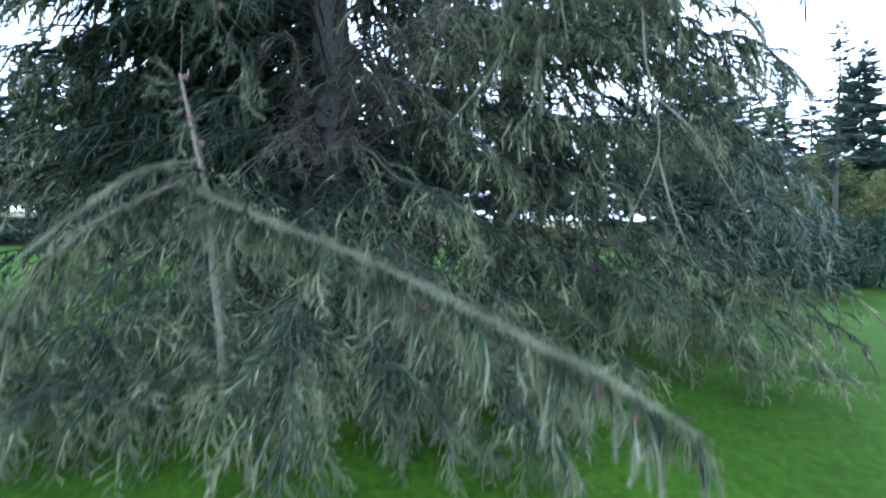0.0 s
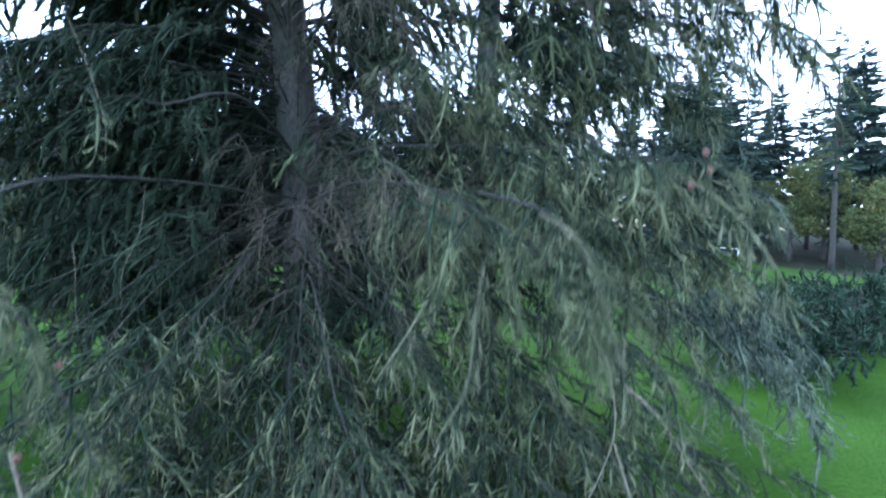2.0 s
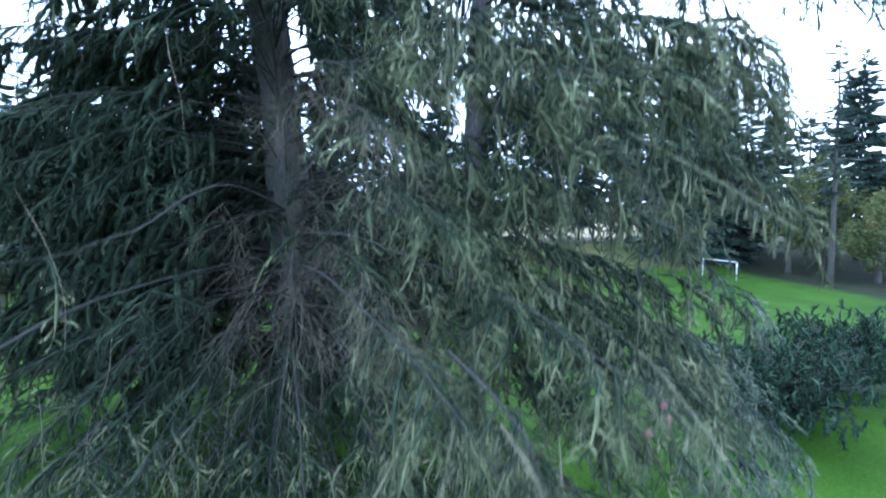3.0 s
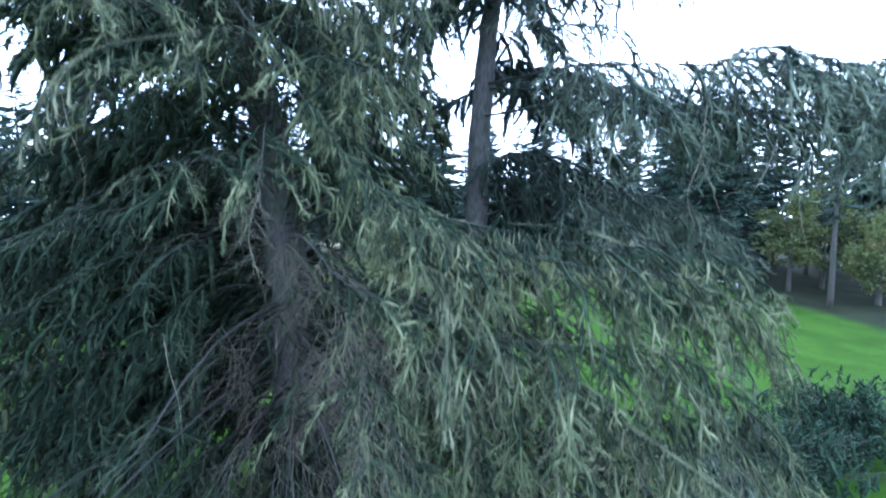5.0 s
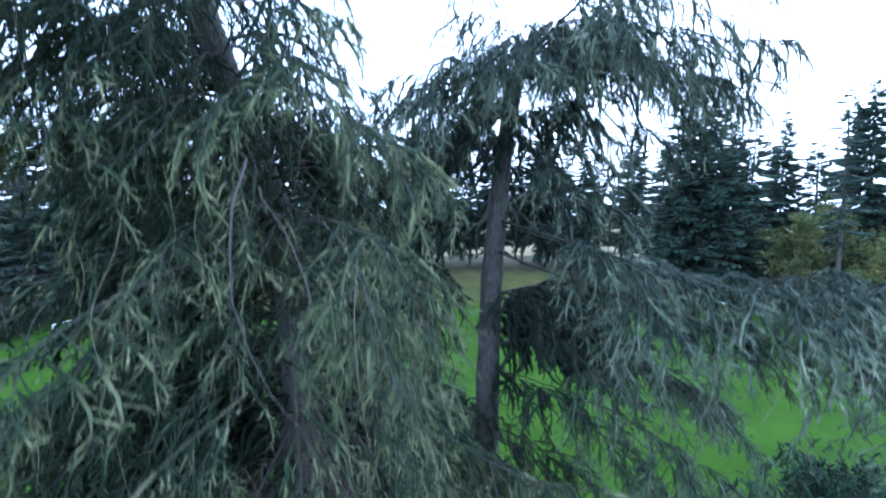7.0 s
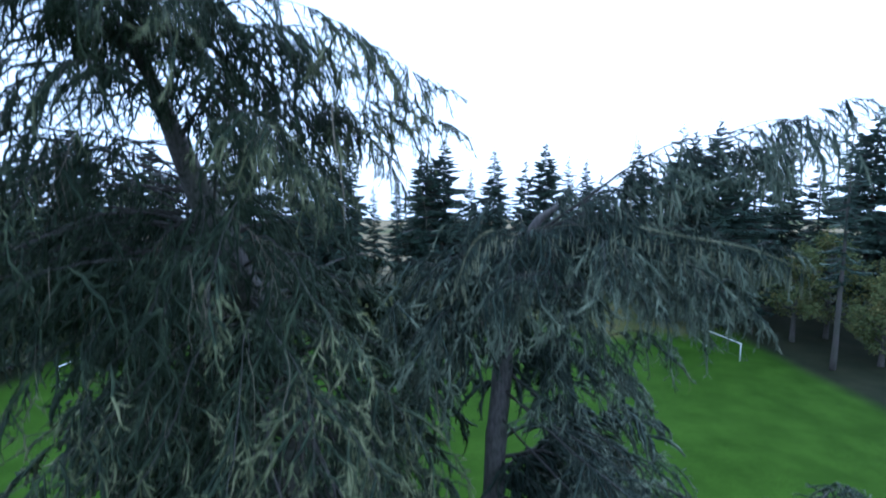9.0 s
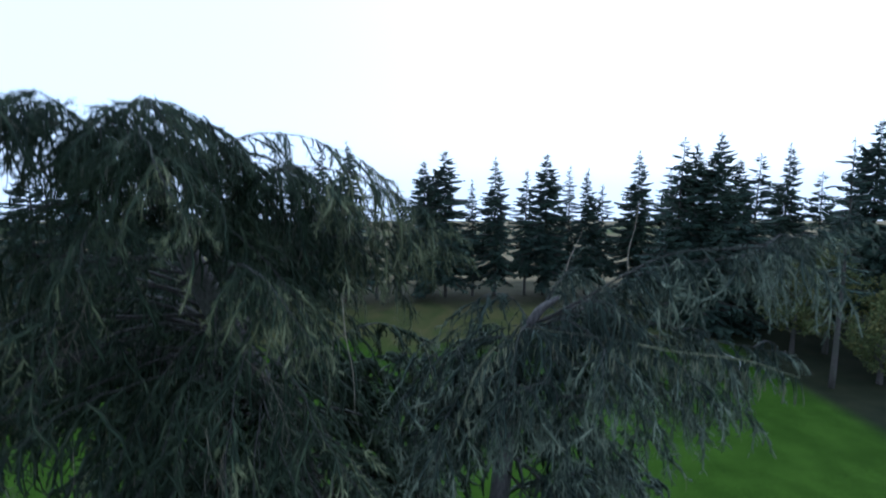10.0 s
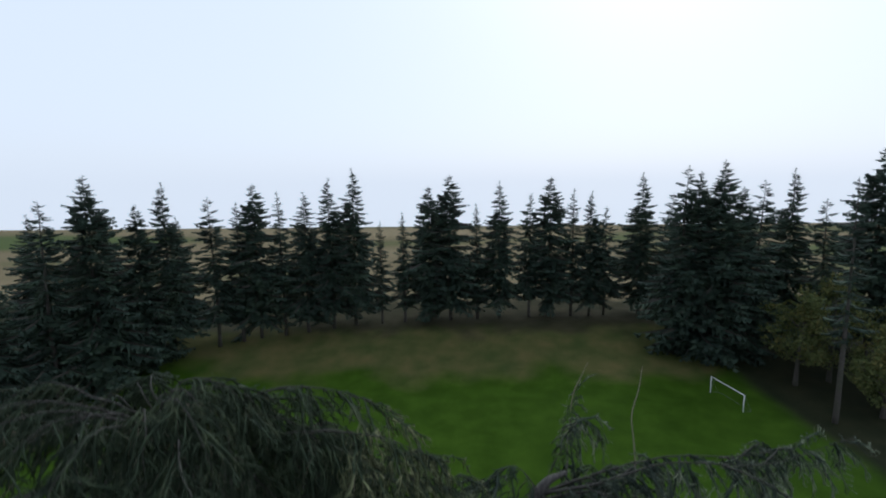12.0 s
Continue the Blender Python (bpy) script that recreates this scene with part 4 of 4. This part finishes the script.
    tree.bare([(6.45, 8.3, 10.38), (6.54, 8.3, 9.61), (6.68, 8.3, 9.08)], 0.012)
    tree.bough([(3.9, 14.6, 15.4), (4.55, 16.6, 16.2), (4.79, 17.2, 17.4), (5.0, 17.37, 18.2)], 0.05, 1.6, 0.08, 0.7)
    tree.bare([(4.7, 17.2, 17.2), (4.85, 17.37, 17.9), (5.08, 17.37, 18.44), (5.3, 17.37, 18.97)], 0.03, "leader")
    tree.bare([(5.6, 13.6, 16.6), (5.75, 14.3, 17.7), (5.71, 14.47, 18.55), (5.87, 14.47, 19.32), (5.94, 14.47, 20.0)], 0.03, "leader")
    tree.dress(7.5, 11.5, 13.0)
    return tree


big = big_cedar()
small = second_cedar()


# ---- ground ----
def ground_height(x, y):
    x, y = np.asarray(x, float), np.asarray(y, float)
    step = lambda v: np.clip(v, 0, 1) ** 2 * (3 - 2 * np.clip(v, 0, 1))  # noqa: E731
    d = np.maximum(y, 0) + np.maximum(-x - 22, 0) * 0.55
    z = 3.1 * step((d - 55) / 22) + 4.6 * step((y - 88) / 105) - 0.14 * np.maximum(y - 195, 0)
    z = z - 0.14 * np.maximum(np.abs(x) - 260, 0) - 0.05 * np.maximum(-y - 80, 0)
    return z + 0.06 * np.sin(x * 0.21 + 1) * np.sin(y * 0.17)


def make_ground():
    xs = np.unique(np.r_[np.linspace(-90, 90, 121), np.linspace(-900, 900, 61)])
    ys = np.unique(np.r_[np.linspace(-20, 110, 105), np.linspace(-600, 900, 76)])
    X, Y = np.meshgrid(xs, ys)
    v = np.stack([X, Y, ground_height(X, Y)], -1).reshape(-1, 3)
    j, i = np.meshgrid(np.arange(len(ys) - 1), np.arange(len(xs) - 1), indexing="ij")
    p = (j * len(xs) + i).ravel()
    t = np.concatenate([np.stack([p, p + 1, p + 1 + len(xs)], -1), np.stack([p, p + 1 + len(xs), p + len(xs)], -1)])
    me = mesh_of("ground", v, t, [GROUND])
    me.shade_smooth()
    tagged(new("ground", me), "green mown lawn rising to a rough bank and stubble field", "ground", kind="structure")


make_ground()


# ---- conifers of the row ----
def frond(seed, cells=12):
    """A spruce bough along +x, 1 long: stem, and flat side twigs that hang a little."""
    rng = np.random.RandomState(seed)
    soup = Soup()
    u = np.linspace(0, 1, 6)
    line = np.stack([u, rng.normal(0, 0.01, 6), -0.22 * u + 0.16 * u**2.5], -1)
    soup.add([line[0] + [0, 0.012, 0], line[0] - [0, 0.012, 0], line[3], line[5]], [[0, 1, 2], [2, 1, 3]], 1)
    for k in range(cells):
        s = 0.12 + 0.88 * (k + rng.rand()) / cells
        at = np.array([np.interp(s, u, line[:, n]) for n in range(3)])
        for side in (-1, 1):
            run = rng.uniform(0.12, 0.34) * (1.15 - s) + 0.04
            tip = at + [run * rng.uniform(0.3, 1.0), side * run, -run * rng.uniform(0.1, 0.8)]
            wide = np.array([0.03, 0, 0.014]) * rng.uniform(0.7, 1.5)
            drop = np.array([rng.uniform(-0.03, 0.05), 0, -rng.uniform(0.05, 0.12)])
            soup.add([at - wide, at + wide, tip, (at + tip) / 2 + drop], [[0, 1, 2], [0, 3, 2]], 0)
    return soup.arrays()


FRONDS = [frond(200 + k) for k in range(5)]


def conifer(seed, tall, spread, bare, dense=1.0, taper=0.85, ragged=0.25):
    """A spruce or fir standing at the origin: trunk, whorls of drooping boughs."""
    rng = np.random.RandomState(seed)
    thing = tagged(new("spruce_tree"), "tall dark green spruce in the boundary row", "tree", "boundary conifers")
    line = np.stack([np.cumsum(rng.normal(0, 0.03, 16)), np.cumsum(rng.normal(0, 0.03, 16)), np.linspace(-0.3, tall, 16)], -1)
    v, t = tube(line, np.linspace(0.24, 0.02, 16), 8, 0.05, rng)
    part("trunk", mesh_of("trunk", v, t, [SPRUCE_BARK]), thing)
    places, turns, sizes = [], [], []
    z = bare
    while z < tall - 0.3:
        u = (z - bare) / (tall - bare)
        r = spread * (1 - u) ** taper * np.interp(u, [0, 0.12, 0.3], [0.7, 0.95, 1.0]) + 0.12
        for k in range(max(3, int(rng.uniform(4.5, 7) * dense))):
            d = rng.uniform(0, 2 * np.pi)
            tilt = np.interp(u, [0, 0.6, 1], [-0.28, 0.0, 0.3]) + rng.normal(0, 0.2)
            x = np.array([math.cos(d) * math.cos(tilt), math.sin(d) * math.cos(tilt), math.sin(tilt)])
            y = np.array([-math.sin(d), math.cos(d), 0])
            places.append([np.interp(z, line[:, 2], line[:, 0]), np.interp(z, line[:, 2], line[:, 1]), z + rng.uniform(-0.2, 0.2)])
            turns.append(np.stack([x, y, np.cross(x, y)], -1))
            sizes.append(r * rng.uniform(1 - 2 * ragged, 1 + ragged))
        z += rng.uniform(0.38, 0.64) * (1 - 0.5 * u)
    soup = Soup()
    pick = rng.randint(0, len(FRONDS), len(places))
    for k, form in enumerate(FRONDS):
        q = pick == k
        soup.add(*scatter(form, np.array(places)[q], np.array(turns)[q], np.array(sizes)[q]))
    part("crown", soup.mesh("crown", [SPRUCE, SPRUCE_BARK]), thing)
    return thing


KINDS = {
    "full": conifer(301, 23.0, 4.3, 3.4, 1.2, 0.86, 0.3),
    "broad": conifer(302, 23.0, 4.9, 3.2, 1.25, 0.76, 0.35),
    "slim": conifer(303, 23.0, 2.9, 3.6, 0.95, 0.86, 0.35),
    "open": conifer(304, 23.0, 3.8, 4.4, 0.85, 0.78, 0.42),
    "spire": conifer(306, 23.0, 1.7, 8.0, 0.55, 0.5, 0.45),
    "low": conifer(305, 23.0, 5.2, 0.8, 1.4, 0.8, 0.3),
}
ROW_LEFT = [
    (-46.0, 46.0, 20.4, "low"), (-50.5, 57.5, 22.0, "full"), (-45.0, 63.0, 21.5, "slim"), (-38.0, 67.5, 21.0, "slim"), (-43.2, 50.9, 23.8, "open"), (-40.8, 54.9, 26.5, "low"), (-38.5, 59.4, 23.0, "low"), (-36.5, 61.9, 25.7, "full"),
    (-32.1, 65.5, 23.7, "open"), (-29.5, 67.4, 23.0, "slim"), (-27.4, 68.8, 25.4, "broad"), (-24.3, 70.1, 24.3, "slim"), (-21.2, 71.4, 24.2, "full"),
    (-17.6, 72.7, 26.2, "full"),
]
ROW_MIDDLE = [
    (-14.3, 73.9, 27.7, "full"), (-10.2, 74.4, 19.5, "slim"), (-6.6, 74.9, 20.9, "slim"), (-2.8, 75.4, 24.8, "broad"), (0.8, 75.8, 26.5, "broad"),
    (5.1, 76.3, 22.1, "slim"), (8.8, 76.6, 25.5, "full"), (13.7, 77.1, 23.5, "open"), (16.8, 77.4, 26.1, "broad"), (20.7, 77.5, 24.2, "slim"),
    (23.7, 77.6, 23.8, "full"), (26.2, 77.7, 21.3, "open"), (32.0, 77.9, 26.6, "full"),
]
ROW_RIGHT = [
    (35.6, 75.9, 23.3, "open"), (32.1, 64.9, 27.2, "open"), (34.4, 64.9, 26.5, "low"), (37.0, 64.9, 27.9, "low"), (40.2, 65.4, 24.4, "low"),
    (43.0, 65.9, 25.2, "open"), (48.8, 67.9, 26.8, "full"), (50.6, 63.9, 22.7, "open"), (40.6, 48.0, 25.4, "spire"), (57.5, 63.9, 29.5, "broad"),
]


def plant_rows():
    rng = random.Random(4)
    for row in (ROW_LEFT, ROW_MIDDLE, ROW_RIGHT):
        for x, y, top, kind in row:
            foot = float(ground_height(x, y))
            s = (top - foot) / 23.0
            wide = s * rng.uniform(1.06, 1.32)
            m = pose(x, y, foot, 0, 0, rng.uniform(0, 360)) @ Matrix.Diagonal((wide, wide, s, 1))
            copy_thing(KINDS[kind], m)
    for thing in KINDS.values():
        for child in list(thing.children):
            bpy.data.objects.remove(child)
        bpy.data.objects.remove(thing)


plant_rows()


# ---- goals ----
ZINC, zn, zl, zp = shader("weathered_zinc")
zinc_tone = ramp(zn, [(0.3, (0.10, 0.105, 0.10)), (0.7, (0.19, 0.195, 0.19))])
zl.new(noise_at(zn, zl, 9.0, 5.0).outputs["Fac"], zinc_tone.inputs["Fac"])
zl.new(zinc_tone.outputs["Color"], zp.inputs["Base Color"])
zp.inputs["Metallic"].default_value, zp.inputs["Roughness"].default_value = 0.6, 0.65


def goal(x, y, turn, label):
    """A portable goal, 5 m by 2 m, with back stays and ground bars; its mouth lies along its own x."""
    thing = tagged(new("football_goal"), label, "goal", "goals on the pitch")
    z = float(ground_height(x, y))
    thing.matrix_basis = pose(x, y, z, 0, 0, turn)

    def bar(name, a, b, r, coat=PAINT):
        v, t = tube([a, (np.array(a) + b) / 2, b], r, 10)
        me = mesh_of(name, v, t, [coat])
        part(name, me, thing)

    for s in (-2.5, 2.5):
        bar("post", (s, 0, -0.05), (s, 0, 2.0), 0.045)
        bar("stay", (s, 0, 1.95), (s, -1.0, 0.04), 0.012, ZINC)
        bar("ground_bar", (s, 0, 0.04), (s, -1.0, 0.04), 0.014, ZINC)
    bar("crossbar", (-2.55, 0, 1.97), (2.55, 0, 1.97), 0.045)
    bar("back_bar", (-2.5, -1.0, 0.04), (2.5, -1.0, 0.04), 0.014, ZINC)


goal(32.1, 52.7, 99.5, "white metal football goal with back stays on the lawn")
goal(-35.1, 46.1, 83.0 + 180, "white metal football goal near the trees")


# ---- broad-leaved trees and shrub ----
def leaf_clump(seed, leaves, radius, size):
    rng = np.random.RandomState(seed)
    c = rng.normal(0, 1, (leaves, 3))
    c *= (radius * rng.uniform(0.3, 1, leaves) ** 0.5 / np.linalg.norm(c, axis=1))[:, None]
    a, b = rng.normal(0, 1, (leaves, 3)), rng.normal(0, 1, (leaves, 3))
    a /= np.linalg.norm(a, axis=1)[:, None]
    b -= a * (a * b).sum(1)[:, None]
    b /= np.linalg.norm(b, axis=1)[:, None]
    v = np.stack([c - a * size, c + b * size * 0.5, c + a * size, c - b * size * 0.5], 1).reshape(-1, 3)
    q = np.arange(leaves)[:, None] * 4
    return v, np.concatenate([q + [0, 1, 2], q + [0, 2, 3]]), np.zeros(leaves * 2, int)


CLUMPS = [leaf_clump(400 + k, 26, 0.55, 0.16) for k in range(4)]


def leafy_tree(x, y, tall, spread, bare, seed, label):
    rng = np.random.RandomState(seed)
    foot = float(ground_height(x, y))
    thing = tagged(new("deciduous_tree"), label, "tree", "trees beyond the goal")
    thing.location = (x, y, foot)
    top = np.array([rng.normal(0, 0.3), rng.normal(0, 0.3), tall * 0.75])
    v, t = tube(smooth_path([(0, 0, -0.3), (0.05, 0, tall * 0.3), top], 12), np.linspace(0.3, 0.06, 12), 8, 0.06, rng)
    part("trunk", mesh_of("trunk", v, t, [SPRUCE_BARK]), thing)
    places = []
    for k in range(34):
        u = rng.rand()
        z = bare + (tall - bare) * (0.08 + 0.85 * u)
        r = spread * math.sin(math.pi * (0.18 + 0.75 * u)) * rng.uniform(0.6, 1.08)
        d = rng.uniform(0, 2 * math.pi)
        end = np.array([math.cos(d) * r, math.sin(d) * r, z])
        a = np.array([0, 0, max(bare * 0.8, z - r * 0.7)])
        line = smooth_path([a, (a + end) / 2 + [0, 0, 0.3], end], 6)
        if k < 14:
            vv, tt = tube(line, np.linspace(0.07, 0.015, 6), 5)
            part("limb", mesh_of("limb", vv, tt, [SPRUCE_BARK]), thing)
        for q in np.linspace(0.45, 1, 4):
            places.append(a + (end - a) * q + rng.normal(0, 0.4, 3))
    places = np.array(places)
    soup = Soup()
    pick = rng.randint(0, len(CLUMPS), len(places))
    for k, form in enumerate(CLUMPS):
        q = pick == k
        soup.add(*scatter(form, places[q], hanging_turns(rng, int(q.sum()), 1.0), rng.uniform(0.8, 1.7, int(q.sum()))))
    part("crown", soup.mesh("crown", [LEAF]), thing)


leafy_tree(43.0, 56.9, 12.5, 4.2, 3.2, 1, "autumn tree with yellow-green leaves and straight trunk")
leafy_tree(47.7, 57.7, 13.5, 4.6, 3.4, 2, "autumn tree with olive and orange leaves")
leafy_tree(50.5, 52.0, 11.0, 4.2, 2.6, 3, "yellowing broad-leaved tree at the lawn's edge")
leafy_tree(46.5, 49.0, 8.0, 3.4, 1.8, 5, "small autumn tree with orange-brown leaves")
leafy_tree(55.0, 55.0, 12.0, 4.6, 2.6, 6, "olive-green broad-leaved tree at the lawn's edge")


SHRUB_TUFTS = [tuft(190 + k, 4, 3, 0.09, 0.05, 0.02, 2) for k in range(6)]


def shrub(x, y, tall, spread, seed, label):
    rng = np.random.RandomState(seed)
    thing = tagged(new("evergreen_shrub"), label, "shrub")
    thing.location = (x, y, float(ground_height(x, y)))
    stems, places = Soup(), []
    for k in range(110):
        d, r = rng.uniform(0, 2 * math.pi), spread * rng.uniform(0.2, 1) ** 0.6
        end = np.array([math.cos(d) * r, math.sin(d) * r, tall * (1 - 0.6 * (r / spread) ** 2) * rng.uniform(0.75, 1.1)])
        line = smooth_path([(0, 0, 0), end * [0.35, 0.35, 0.6], end], 7)
        stems.add(*tube(line, np.linspace(0.04, 0.006, 7), 4), 0)
        for q in np.linspace(0.35, 1, 9):
            places.append(line[int(q * 6)] + rng.normal(0, 0.26, 3))
    places = np.array(places)
    places[:, 2] = np.maximum(places[:, 2], 0.3)
    part("branchwork", stems.mesh("branchwork", [SPRUCE_BARK]), thing, kind="stuff")
    soup = Soup()
    pick = rng.randint(0, 6, len(places))
    for k, form in enumerate(SHRUB_TUFTS):
        q = pick == k
        soup.add(*scatter(form, places[q], hanging_turns(rng, int(q.sum()), 0.7), rng.uniform(0.8, 1.9, int(q.sum()))))
    part("foliage", soup.mesh("foliage", [BUSH, TWIG, BUSH]), thing)


shrub(17.0, 19.3, 3.5, 3.2, 7, "dark evergreen shrub on the lawn")
shrub(12.4, 16.6, 3.2, 3.6, 9, "low dark evergreen shrub beside the cedar")
